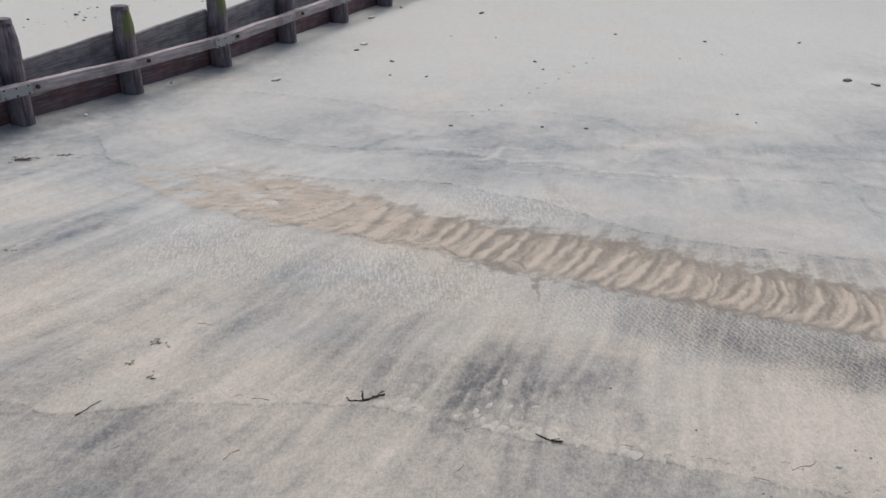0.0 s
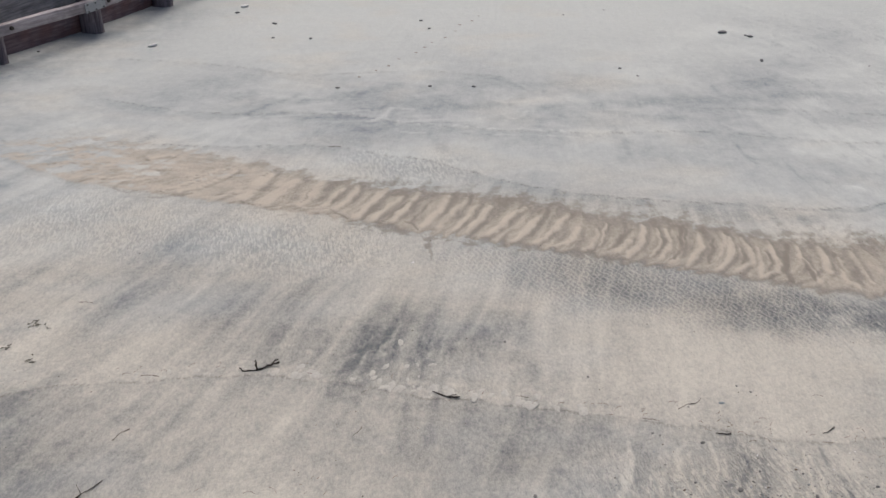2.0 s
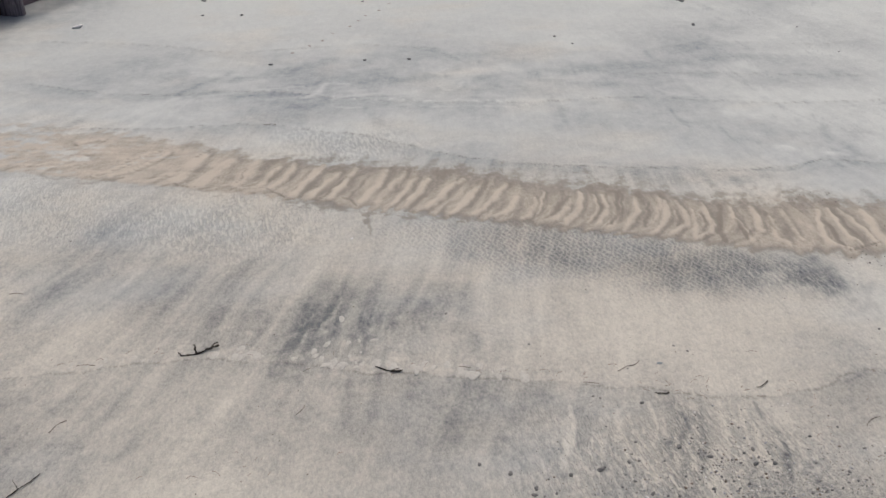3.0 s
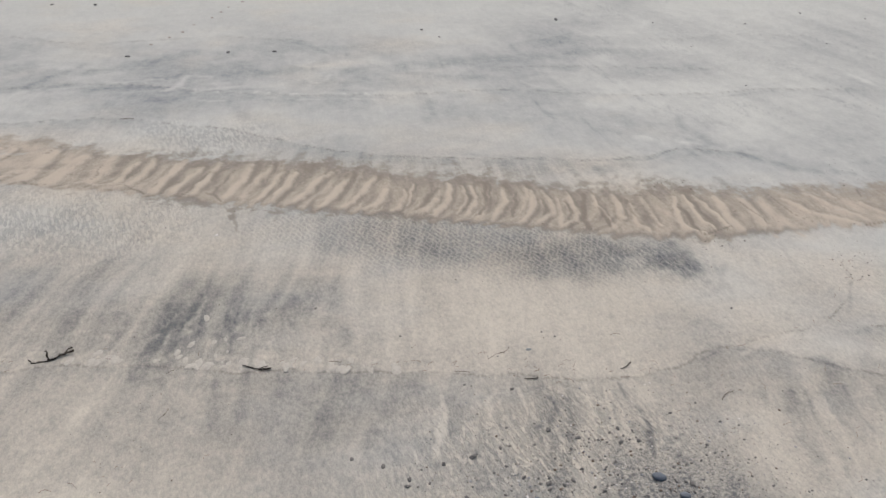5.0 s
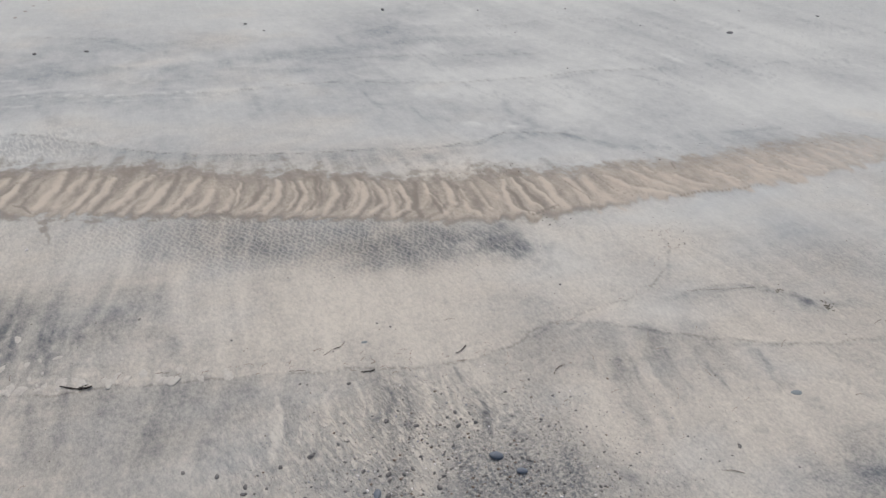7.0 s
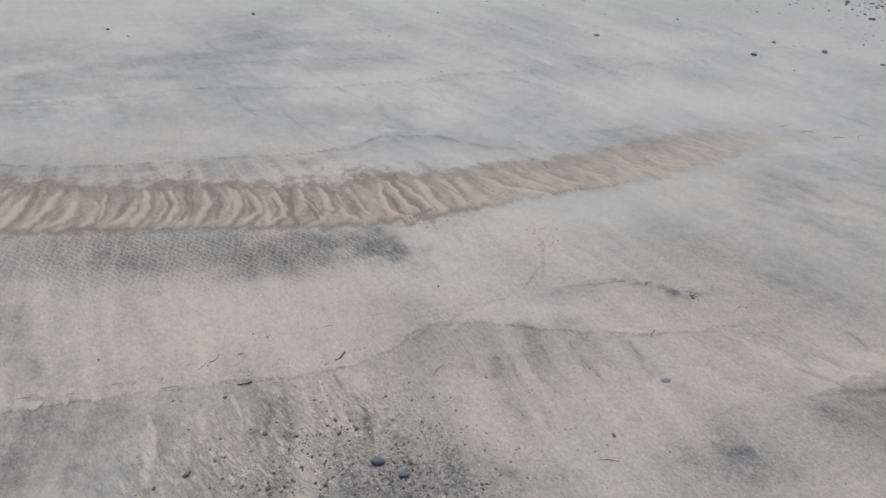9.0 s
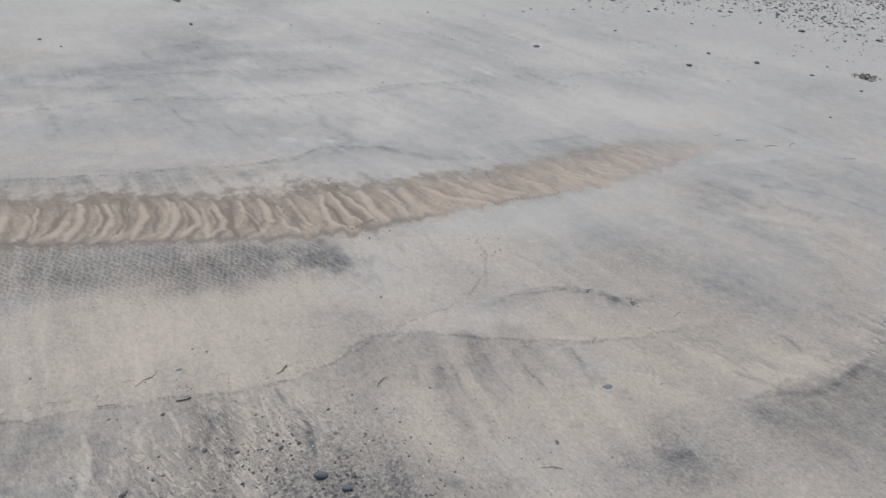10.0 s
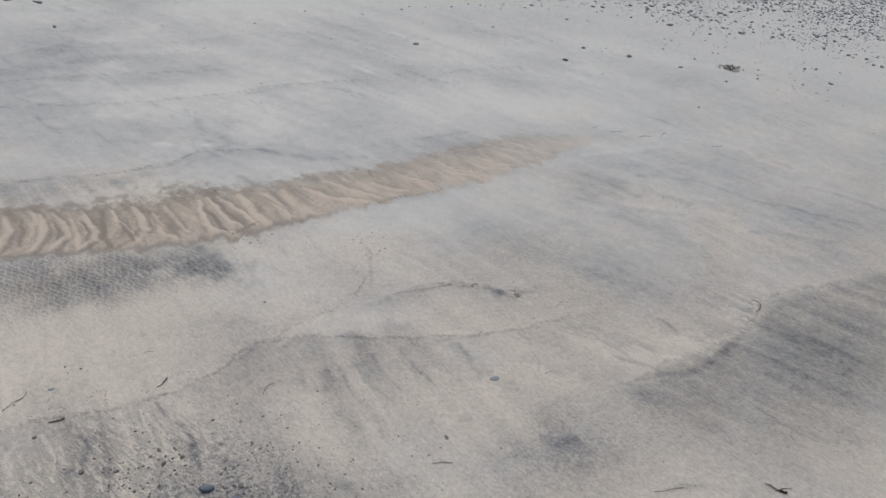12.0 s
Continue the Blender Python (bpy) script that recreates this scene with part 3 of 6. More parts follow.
# The edges at which single waves stopped.
WRACK_LINE = [(-5.2, 4.9), (-3.84, 4.54), (-3.4, 4.41), (-2.64, 4.57), (-2.05, 4.6), (-1.3, 4.62), (-0.9, 4.53), (-0.32, 4.36), (0.2, 4.23), (0.74, 4.1),
              (1.2, 3.99), (1.7, 3.86), (2.1, 3.74), (2.45, 3.73), (2.75, 3.82), (3.05, 3.87), (3.4, 3.72), (3.8, 3.46), (4.46, 3.08), (5.18, 2.9), (5.67, 2.71)]
BOWL_LINE = [(2.95, 3.86), (3.35, 3.92), (3.76, 3.94), (4.15, 4.12), (4.45, 4.41), (4.6, 4.71)]
SPIT_LINE = [(3.94, 3.82), (4.36, 3.85), (4.78, 3.76), (5.04, 3.38)]
UPPER_LINE = [(-3.2, 8.8), (-2.29, 8.64), (-1.53, 8.61), (-0.95, 8.53), (-0.42, 8.28), (0.02, 8.12), (0.51, 7.73), (0.94, 7.43), (1.6, 7.19), (2.4, 7.0),
              (3.4, 6.8), (3.95, 6.79), (4.4, 6.86), (5.19, 6.5)]
FAR_LINE = [(-4.07, 10.33), (-3.24, 9.92), (-2.33, 9.61), (-1.51, 9.57), (-0.96, 9.49), (-0.2, 9.18), (0.93, 8.87), (1.9, 8.74), (2.94, 8.73), (3.87, 8.47), (4.99, 8.26), (6.31, 8.2), (7.8, 7.9)]
RIGHT_EDGE = [(4.55, 2.08), (4.9, 2.08), (5.24, 2.09), (5.79, 2.0), (6.3, 1.93), (6.64, 2.03), (7.02, 2.1), (7.9, 1.88), (8.61, 1.69), (10.0, 1.2)]
CURL_LINE = [(-5.46, 9.97), (-5.19, 9.47), (-4.92, 9.1), (-4.42, 8.85)]
CLOUD_LINE = [(3.84, 10.29), (4.62, 10.44), (5.51, 10.24), (6.07, 10.12), (7.08, 10.18), (8.2, 9.9)]
CREST_LINE = [(3.2, 9.42), (3.67, 9.38), (4.37, 9.28), (5.19, 9.09), (6.0, 8.95)]
BACK_LINE = [(-4.2, 11.9), (-3.0, 11.6), (-2.2, 11.3), (-1.5, 11.0), (0.0, 11.05), (1.4, 10.6)]
PRINTS = [(-0.77, 10.86), (-0.55, 11.13), (-0.39, 11.3), (-0.24, 11.61), (0.0, 11.88), (0.13, 12.11), (0.25, 12.37), (0.46, 12.61), (0.63, 12.94),
          (0.72, 13.27), (0.93, 13.47), (1.07, 13.78)]


def blotches(x, y, rows, wx, wy):
    """Soft uneven patches."""
    total = np.zeros(x.shape)
    for cx, cy, a, b, turn, amount in rows:
        r = 1.7 * max(a, b) + 0.25
        k = np.nonzero((np.abs(x - cx) < r) & (np.abs(y - cy) < r))[0]
        c, s = math.cos(radians(turn)), math.sin(radians(turn))
        dx, dy = x[k] + wx[k] - cx, y[k] + wy[k] - cy
        q = np.hypot((c * dx + s * dy) / a, (c * dy - s * dx) / b)
        total[k] = np.maximum(total[k], amount * (1 - step(0.2, 1.6, q)))
    return total


def strokes(x, y, rows, thin=1.0):
    """Marks along short curves: how far each place lies on one, and on its right flank."""
    on, flank = np.zeros(x.shape), np.zeros(x.shape)
    for ax, ay, bx, by, cx, cy, w, amount in rows:
        w *= thin
        r = 4 * w
        near = np.nonzero((x > min(ax, bx, cx) - r) & (x < max(ax, bx, cx) + r) & (y > min(ay, by, cy) - r) & (y < max(ay, by, cy) + r))[0]
        if not len(near):
            continue
        d, along = near_line(x[near], y[near], ((ax, ay), (bx, by), (cx, cy)), r)
        hit = np.abs(d) < r
        k, d, along = near[hit], d[hit], along[hit]
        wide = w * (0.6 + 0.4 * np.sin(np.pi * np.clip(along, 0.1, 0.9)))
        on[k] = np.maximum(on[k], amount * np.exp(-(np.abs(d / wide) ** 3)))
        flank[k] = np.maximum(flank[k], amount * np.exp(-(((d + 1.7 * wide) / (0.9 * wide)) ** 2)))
    return on, flank


def beach(x, y):
    """Height of the sand and what lies on it, at arrays of places."""
    far = step(14, 40, np.hypot(x, y))
    near = 1 - far
    # Backwash streaks fan out down the beach.
    inner = np.minimum(x - 3.0, 1.6)
    s = inner * np.exp(0.1 * np.clip(y - 5.0, -9.0, 12.0)) + (x - 3.0 - inner) + 0.2 * np.clip(4.5 - y, 0, 3) * step(-0.5, 1.0, x) * (1 - step(3.9, 5.0, x))
    bend = 0.12 * fbm(x * 0.7, y * 0.7, 2, 3)
    fine_streak = fbm((s + bend) * 7.0, y * 0.55, 3, 11)
    broad_streak = fbm((s + bend) * 2.0, y * 0.35, 3, 12)
    mottle = fbm(x * 0.55, y * 0.55, 4, 13)
    speck = fbm(x * 6, y * 6, 2, 14)
    wx, wy = 0.16 * fbm(x * 2.2, y * 2.2, 3, 15), 0.16 * fbm(x * 2.2, y * 2.2, 3, 16)
    patch = np.zeros(x.shape)
    for rows, much in ((DARK_NEAR, 1.0), (DARK_BACK, 0.6), (DARK_FAR, 0.65), (DARK_RIGHT, 0.85)):
        patch = np.maximum(patch, much * blotches(x, y, rows, wx, wy))
    top, low = np.interp(x, BAND_X, BAND_TOP), np.interp(x, BAND_X, BAND_LOW)
    across = step(-0.2, 0.9, y - top) * (1 - 0.75 * step(4.5, 7.5, x))
    calm = 1 - 0.75 * step(4.2, 5.2, x) * (1 - step(1.8, 2.5, y)) - 0.6 * (1 - step(3.6, 4.4, y)) * (1 - step(2.5, 4.0, x))
    lay = fbm(x * 0.8 + 3 * wx, y * 1.7 + 3 * wy, 5, 17, 0.55)
    calm = calm * (1 - 0.6 * blotches(x, y, [(2.2, 5.3, 1.5, 0.6, -18, 1.0)], wx, wy))
    streaky = (1 - across) * np.clip(0.97 + calm * (0.4 * fine_streak + 0.22 * broad_streak) + 0.1 * speck, 0.3, 1.5) + across * np.clip(1.0 + 0.35 * lay + 0.3 * mottle, 0.25, 1.5)
    # Base darkness drops with distance, leaving the far sand paler.
    reach_far = 3.5 * step(3.0, 6.0, x)
    fade = 1 - step(9.5 + reach_far, 14 + reach_far, np.hypot(x, y))
    open_sand = step(4.2, 5.6, x) * (1 - step(5.0, 6.0, y))
    wash = calm * (1 - across) * ((0.15 - 0.06 * open_sand) * broad_streak + (0.09 - 0.045 * step(3.0, 5.0, x)) * fine_streak) * (1 - 0.3 * step(6.0, 8.0, x)) + across * (0.11 * lay + 0.03 * fine_streak + 0.05 * mottle)
    comb = fbm((s + 0.6 * bend) * 15, y * 0.5, 2, 48) * (1 - step(0.5, 2.5, x)) * (1 - across)
    wash = wash + 0.055 * comb
    dark = 0.48 * patch * streaky + near * np.clip(0.07 + fade * (0.18 - 0.12 * step(3.5, 6.5, x) * step(5.4, 7.4, y) + wash + 0.16 * mottle + 0.05 * speck), 0.02, 0.6) + 0.07 * far
    flow = fbm((s + 0.5 * bend) * 2.6, y * 0.4, 3, 27)
    thread = np.exp(-((flow / 0.035) ** 2)) * step(-0.1, 0.35, gnoise(x * 1.1, y * 0.9, 25)) * fade
    dark += 0.2 * thread * (step(2.5, 5.0, x) * step(6.2, 7.0, y) + 0.6 * step(3.8, 4.8, x) * (1 - step(4.6, 5.2, y)))
    # Shade of the groyne along its foot, put into the sand's dark tone.
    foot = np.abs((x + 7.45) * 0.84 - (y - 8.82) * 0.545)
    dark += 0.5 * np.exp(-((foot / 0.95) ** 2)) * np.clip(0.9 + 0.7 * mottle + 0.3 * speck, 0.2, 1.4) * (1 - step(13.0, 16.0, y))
    dark = dark * (1 - 0.95 * blotches(x, y, PALE, wx, wy))
    z = 0.012 * mottle * near + 0.003 * fine_streak * near + 0.0025 * speck * near
    dark += 0.3 * blotches(x, y, RUNNELS, wx * 0.2, wy * 0.2)
    tongue = blotches(x, y, TONGUES, wx * 0.15, wy * 0.15)
    lobe = blotches(x, y, LOBES, wx * 0.15, wy * 0.15)
    dark = dark * (1 - 0.5 * tongue) * (1 - 0.75 * lobe) - 0.12 * lobe
    z += 0.004 * tongue + 0.012 * lobe
    # Flecks of pale sand left standing in the dark patches.
    fleck = np.zeros(x.shape)
    for cx, cy, a, b, turn, look_of in ((-0.3, 4.42, 1.3, 0.2, -12, 0), (-0.3, 4.75, 0.9, 0.4, -5, 0), (-2.2, 4.8, 1.2, 0.25, 0, 0), (0.4, 9.1, 2.2, 0.3, -13, 1), (6.6, 2.05, 1.4, 0.22, -3, 2)):
        m = blotches(x, y, [(cx, cy, a, b, turn, 1.0)], wx * 0.5, wy * 0.5)
        if look_of == 0:
            n = fbm((s + bend) * 15, y * 6.5, 3, 21)
        elif look_of == 1:
            n = fbm(x * 4.0 + 2 * wx, y * 8, 4, 22)
        else:
            n = fbm((x + y) * 8, (x - 0.6 * y) * 5, 2, 23)
        fleck = np.maximum(fleck, m * step(0.18, 0.6, n))
    dark *= 1 - 0.3 * fleck
    z += 0.004 * fleck
    # The brown rippled band.
    edge = 0.05 * fbm(x * 2.5, y * 2.5, 3, 31)
    v = (y + edge * 0.6 - low) / np.maximum(top - low, 0.05)
    lean = np.interp(x, [-5, -1, 0.5, 1.6, 2.3, 3.0, 3.7, 4.6, 9], [0.9, 0.45, 0.34, 0.33, 0.26, 0.19, 0.16, 0.05, -0.1])
    bow = np.interp(x, [-1, 1.2, 1.7, 3.0, 4.0, 6], [0.0, 0.04, 0.12, 0.1, 0.04, 0.0])
    wob = 0.05 * fbm(x * 1.7, y * 0.9, 2, 32) + 0.02 * fbm(x * 5, y * 3.0, 3, 30)
    u = x - lean * (v - 0.5) + bow * 4 * (v - 0.5) ** 2 + wob
    phase = np.interp(u, [-5, -1.5, 0, 3.4, 5, 9], [0, 13, 21.5, 45, 53.5, 67]) + 0.75 * gnoise(u * 2.6, v * 0.35, 33)
    saw = phase - np.floor(phase)
    strength = np.clip(0.75 + 0.6 * gnoise(np.floor(phase) * 3.7, 0 * x, 34) + 0.3 * fbm(x * 4, y * 3, 2, 35), 0.1, 1.1)
    ridge = step(0.0, 0.5, saw) * (1 - step(0.66, 0.97, saw)) * strength * np.clip(0.85 + 0.6 * fbm(x * 6, y * 2.2, 3, 28), 0.15, 1.15)
    thin = phase * 2.6 + 0.5 * fbm(x * 5, y * 3, 2, 29)
    ridge = np.clip(ridge + 0.22 * (np.abs(2 * (thin - np.floor(thin)) - 1) - 0.5), 0, 1.1)
    ragged = 0.2 * fbm((x - lean * v) * 6, y * 3.5, 4, 36, 0.6)
    inside = step(-0.14, 0.0, v + 0.16 * ridge * step(-1.8, -0.6, x) - 0.05) * (1 - 0.25 * step(0.6, 0.95, v + 0.8 * ragged) - 0.75 * step(0.92, 1.2, v + 0.8 * ragged))
    inside *= step(-5.2, -3.9, x + 0.6 * mottle) * (1 - step(8.3, 9.2, x))
    faint = np.interp(x, [-5, -3.2, -1.6, -0.6, 3.8, 4.6, 6.5, 8.8], [0.6, 0.85, 0.95, 1.0, 1.0, 0.84, 0.7, 0.42])
    patchy = 0.12 + 0.88 * step(-0.55, 0.5, fbm(x * 1.6, y * 4.0, 5, 37, 0.65) + np.interp(x, [-3.5, -0.8], [0.0, 1.4]))
    brown = inside * faint * patchy
    qx, qy = x + 0.02 * fbm(x * 6, y * 6, 2, 44), y + 0.03 * fbm(x * 6, y * 6, 2, 45)
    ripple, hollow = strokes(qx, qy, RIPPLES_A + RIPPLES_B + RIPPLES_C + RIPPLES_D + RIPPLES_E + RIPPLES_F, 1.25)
    brown = np.maximum(brown, 0.9 * ripple)
    lower_lip = np.exp(-(((v - 0.07) / 0.12) ** 2))
    crest = np.clip(0.1 + 0.95 * ridge * (0.75 + 0.35 * (1 - v)) + 0.55 * lower_lip * step(0.2, 0.6, ridge + 0.3) + 0.12 * fbm(x * 9, y * 5, 2, 38), 0, 1)
    left = 1 - step(-2.2, -0.5, x + 0.3 * mottle)
    crest = crest * (1 - 0.7 * left) + left * np.clip(0.75 + 0.8 * fbm((x + 0.8 * y) * 2.2, y * 8, 4, 39, 0.6), 0.1, 1.1) * 1.25
    right = step(3.9, 4.9, x)
    feather = fbm((x + 0.14 * y) * 6.5, y * 1.3, 4, 40, 0.55)
    crest = crest * (1 - 0.75 * right) + right * np.clip(0.58 + 0.8 * feather - 0.75 * step(0.3, 0.9, v + 0.25 * feather), 0.05, 1) * 1.1
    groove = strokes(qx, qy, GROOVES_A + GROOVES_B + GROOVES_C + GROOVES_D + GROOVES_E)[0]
    # Ripple hollows: brown troughs plus their shaded flank, put into the tone.
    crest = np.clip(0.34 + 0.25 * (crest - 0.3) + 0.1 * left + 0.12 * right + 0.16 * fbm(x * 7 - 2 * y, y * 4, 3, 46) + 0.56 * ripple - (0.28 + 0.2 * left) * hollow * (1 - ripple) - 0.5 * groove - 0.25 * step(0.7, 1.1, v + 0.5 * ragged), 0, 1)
    # Reddish fines smeared above and below the band, and shade drawn along its lower edge.
    tatter = fbm(x * 6.0 - 3.0 * y, y * 8.0, 5, 41, 0.65)
    gap = step(-0.25, 0.35, fbm(x * 1.6, y * 1.6, 3, 43))
    smear = 1.1 * np.exp(-(((v - 1.0 - 0.25 * fine_streak - 0.15 * tatter) / 0.27) ** 2)) * (0.4 + 0.6 * step(-0.5, 0.4, tatter)) * (0.5 + 0.5 * gap) * step(-1.6, -0.7, x) * (1 - step(4.0, 5.2, x))
    # Shadow line below the band's lower edge, painted in with the fines.
    lip_shade = np.exp(-(((v + 0.12 * ridge + 0.03) / 0.06) ** 2)) * (0.35 + 0.65 * np.maximum(gap, 0.8 * step(0.3, 1.2, x)))
    smear = np.maximum(smear, (1.0 * lip_shade + 0.95 * np.exp(-(((v + 0.09 + 0.1 * tatter) / 0.1) ** 2)) * (0.25 + 0.75 * step(-0.4, 0.5, tatter)) * (0.4 + 0.6 * gap) * (1 - 0.6 * step(1.0, 2.0, x))) * step(-4.5, -3.0, x) * (1 - 0.7 * step(4.0, 5.5, x)) * (1 - step(6.0, 8.0, x)))
    hung = blotches(x, y, [(-0.02, 6.42, 0.05, 0.28, 0, 1.5), (0.3, 6.4, 0.07, 0.16, 0, 1.2), (-0.62, 6.72, 0.14, 0.14, 0, 1.1), (0.75, 6.22, 0.1, 0.12, 0, 1.0), (1.2, 6.05, 0.2, 0.1, -20, 0.9), (-2.9, 7.62, 0.35, 0.07, -22, 1.0), (-2.2, 7.42, 0.25, 0.05, -18, 0.9), (-0.45, 7.62, 0.2, 0.1, 0, 0.6), (3.3, 6.35, 0.25, 0.09, 0, 0.8), (3.75, 6.3, 0.25, 0.08, 0, 0.8)], wx * 0.5, wy * 0.5)
    smear = np.maximum(smear, hung * step(-0.6, 0.4, tatter))
    smear *= 1 - 0.5 * brown * (1 - step(0.5, 0.8, v))
    dull = np.exp(-(((v - 0.85) / 0.26) ** 2)) * step(4.1, 4.9, x) * (1 - step(7.0, 8.6, x)) * np.clip(0.6 + 0.9 * feather + 0.3 * tatter, 0.1, 1)
    smear = np.maximum(smear, 0.65 * dull)
    # The grooves are drawn in this dark tone too.
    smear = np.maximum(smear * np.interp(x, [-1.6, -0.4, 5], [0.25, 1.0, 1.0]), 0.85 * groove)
    z += brown * (0.004 * lower_lip + 0.008 * ripple - 0.004 * hollow - 0.004 * groove) + 0.008 * inside
    # Thin lines of dark bits where waves stopped, with a low step in the sand.
    line = np.zeros(x.shape)
    jx, jy = x + 0.03 * fbm(x * 4, y * 4, 2, 51), y + 0.03 * fbm(x * 4, y * 4, 2, 52)
    broken = step(-0.35, 0.35, fbm(x * 5, y * 5, 2, 53) + 0.1)
    for points, width, amount, below, reach in ((WRACK_LINE, 0.011, 0.42, 0.16, 0.9), (BOWL_LINE, 0.01, 0.42, 0.0, 0.2), (SPIT_LINE, 0.012, 0.35, 0.15, 0.3),
                                                 (UPPER_LINE, 0.012, 0.55, 0.14, 0.4), (FAR_LINE, 0.016, 0.35, 0.12, 0.4), (CURL_LINE, 0.014, 0.45, 0.1, 0.25), (CLOUD_LINE, 0.014, 0.25, 0.08, 0.4), (CREST_LINE, 0.014, 0.25, 0.1, 0.4), (BACK_LINE, 0.018, 0.3, 0.08, 0.5), (RIGHT_EDGE, 0.012, 0.3, 0.46, 1.7)):
        d, along = near_line(jx, jy, points, reach)
        hit = np.abs(d) < reach
        fade = step(0, 0.2 if points is RIGHT_EDGE else 0.04, along) * (1 - step(0.96, 1, along))
        line = np.maximum(line, np.where(hit, amount * np.exp(-((d / width) ** 2)) * (0.25 + 0.75 * broken) * fade, 0))
        shade = np.where(hit & (d < 0), below * fade * (step(-0.04, 0.14, -d) if points is RIGHT_EDGE else 1.0) * (1 - step(0.0, reach, -d)) * (0.8 + 0.3 * fine_streak + 0.25 * mottle), 0)
        dark = np.where(brown < 0.3, np.clip(dark + shade, 0, 1), dark)
        z += np.where(hit, 0.003 * fade * np.exp(-((d - 0.02) / 0.05) ** 2), 0)
    d, along = near_line(jx, jy, RIGHT_EDGE, 0.6)
    dark += np.where((d > 0) & (d < 0.6), 0.34 * step(0, 0.08, d) * np.exp(-(((d - 0.1) / 0.2) ** 2)) * step(5.3, 5.9, x) * (1 - step(6.9, 7.6, x)) * np.clip(fbm((x + 0.15 * y) * 8, y * 0.7, 2, 74) + 0.2, -0.25, 0.6), 0)
    # Rows of pale crumbs of sand stranded just above some of the lines.
    for points, lo, hi, above, size in ((RIGHT_EDGE, 5.0, 8.4, 0.02, 0.03), (FAR_LINE, -1.4, 2.8, 0.03, 0.04)):
        d, along = near_line(jx, jy, points, 0.4)
        row = np.exp(-(((d - above - 0.012 * gnoise(x * 9, y * 0, 71)) / size) ** 2)) * step(0.05, 0.45, gnoise(x * 13 + 0.5, y * 9, 72)) * step(lo, lo + 0.6, x) * (1 - step(hi - 0.6, hi, x))
        dark = dark * (1 - (0.2 if points is RIGHT_EDGE else 0.9) * row)
        line = line * (1 - 0.8 * row)
        z += 0.008 * row
    dark += 0.36 * strokes(x + 0.18 * wx, y + 0.18 * wy, STREAKS_A + STREAKS_B + STREAKS_C + STREAKS_D + STREAKS_E + STREAKS_F + STREAKS_G + STREAKS_H + STREAKS_J + STREAKS_K + STREAKS_L, 1.3)[0] * np.clip(0.9 + 0.5 * fine_streak + 0.5 * speck + 0.5 * fbm((s + bend) * 16, y * 1.2, 2, 47), 0.15, 1.4) * (1 - brown)
    swept = strokes(qx, qy, SWEPT)[0]
    clean, edge_shade = strokes(qx, qy, SWEPT_CLEAN_A + SWEPT_CLEAN_B + SWEPT_CLEAN_C + SWEPT_CLEAN_D)
    # A thin edge shadow beside each pale stroke, put into the dark tone.
    dark = (dark + 0.1 * edge_shade) * (1 - 0.8 * clean)
    z += 0.006 * clean
    crumb = blotches(x, y, [(cx, cy, 0.8 * a, 0.72 * b, turn, amount) for cx, cy, a, b, turn, amount in CRUMBS + EDGE_CRUMBS], wx * 0.25, wy * 0.25)
    dark = dark * (1 - 0.55 * swept) * (1 - 0.6 * crumb)
    line = line * (1 - 0.6 * crumb)
    z += 0.004 * swept + 0.004 * crumb
    # Fine textures left by thin sheets of water.
    diamond = blotches(x, y, [(1.5, 5.6, 1.1, 0.5, -20, 1.0), (2.3, 5.3, 0.8, 0.45, -18, 1.0), (0.5, 5.95, 0.5, 0.3, -20, 0.7)], wx * 0.6, wy * 0.6) * (1 - brown)
    rill = blotches(x, y, [(-1.3, 6.5, 0.9, 0.55, -15, 1.0), (-0.2, 7.95, 0.75, 0.35, -15, 0.9), (-2.9, 6.9, 0.9, 0.6, -20, 0.8), (3.0, 4.95, 0.5, 0.3, -10, 0.8), (1.5, 3.3, 0.9, 0.4, 0, 0.9), (1.0, 2.8, 0.5, 0.4, 0, 0.6)], wx, wy) * (1 - brown)
    grit = 1.2 * np.exp(-(((x - 1.9) / 0.75) ** 2 + ((y - 2.5) / 0.62) ** 2)) * np.clip(0.9 + 1.3 * fbm((s + bend) * 5.5, y * 0.45, 3, 26), 0.05, 1.3) + 0.35 * np.exp(-(((x - 3.9) / 1.2) ** 2 + ((y - 1.9) / 0.4) ** 2))
    grit += step(9, 16, x * 0.83 + y * 0.56 - 2.0) * step(4, 7, x) * near * 0.6
    # Cooler pale tone up the beach and to the right.
    cool_tone = np.clip(step(4.2, 9.5, y) + 0.85 * step(2.0, 6.0, x) * (0.06 + 0.94 * step(2.2, 6.2, y + 1.6 * step(5.5, 8.0, x))) + 0.3 * mottle + 0.3 * fbm(x * 0.9, y * 1.8, 3, 61), 0, 1)
    dark += 0.2 * np.clip(grit, 0, 1) * (1 - step(5.0, 7.0, x)) * (1 - 0.6 * clean)
    return z, {"cool_tone": cool_tone, "fan": np.clip(s + bend, -99, 99), "along": np.clip(y, -99, 99), "mineral_and_shade": np.clip(dark, 0, 1), "brown_sand": brown, "ripple_crest": np.clip(crest, 0, 1), "ripple_phase": phase, "band_v": np.clip(v, -2, 3), "ripple_gain": 0.35 * strength * (1 - left) * (1 - 0.5 * right), "fines_and_shade": np.clip(smear, 0, 1), "bits": line, "diamond": diamond, "rill": rill, "grit": np.clip(grit, 0, 1)}


def sand_z(x, y):
    return float(beach(np.array([float(x)]), np.array([float(y)]))[0][0])


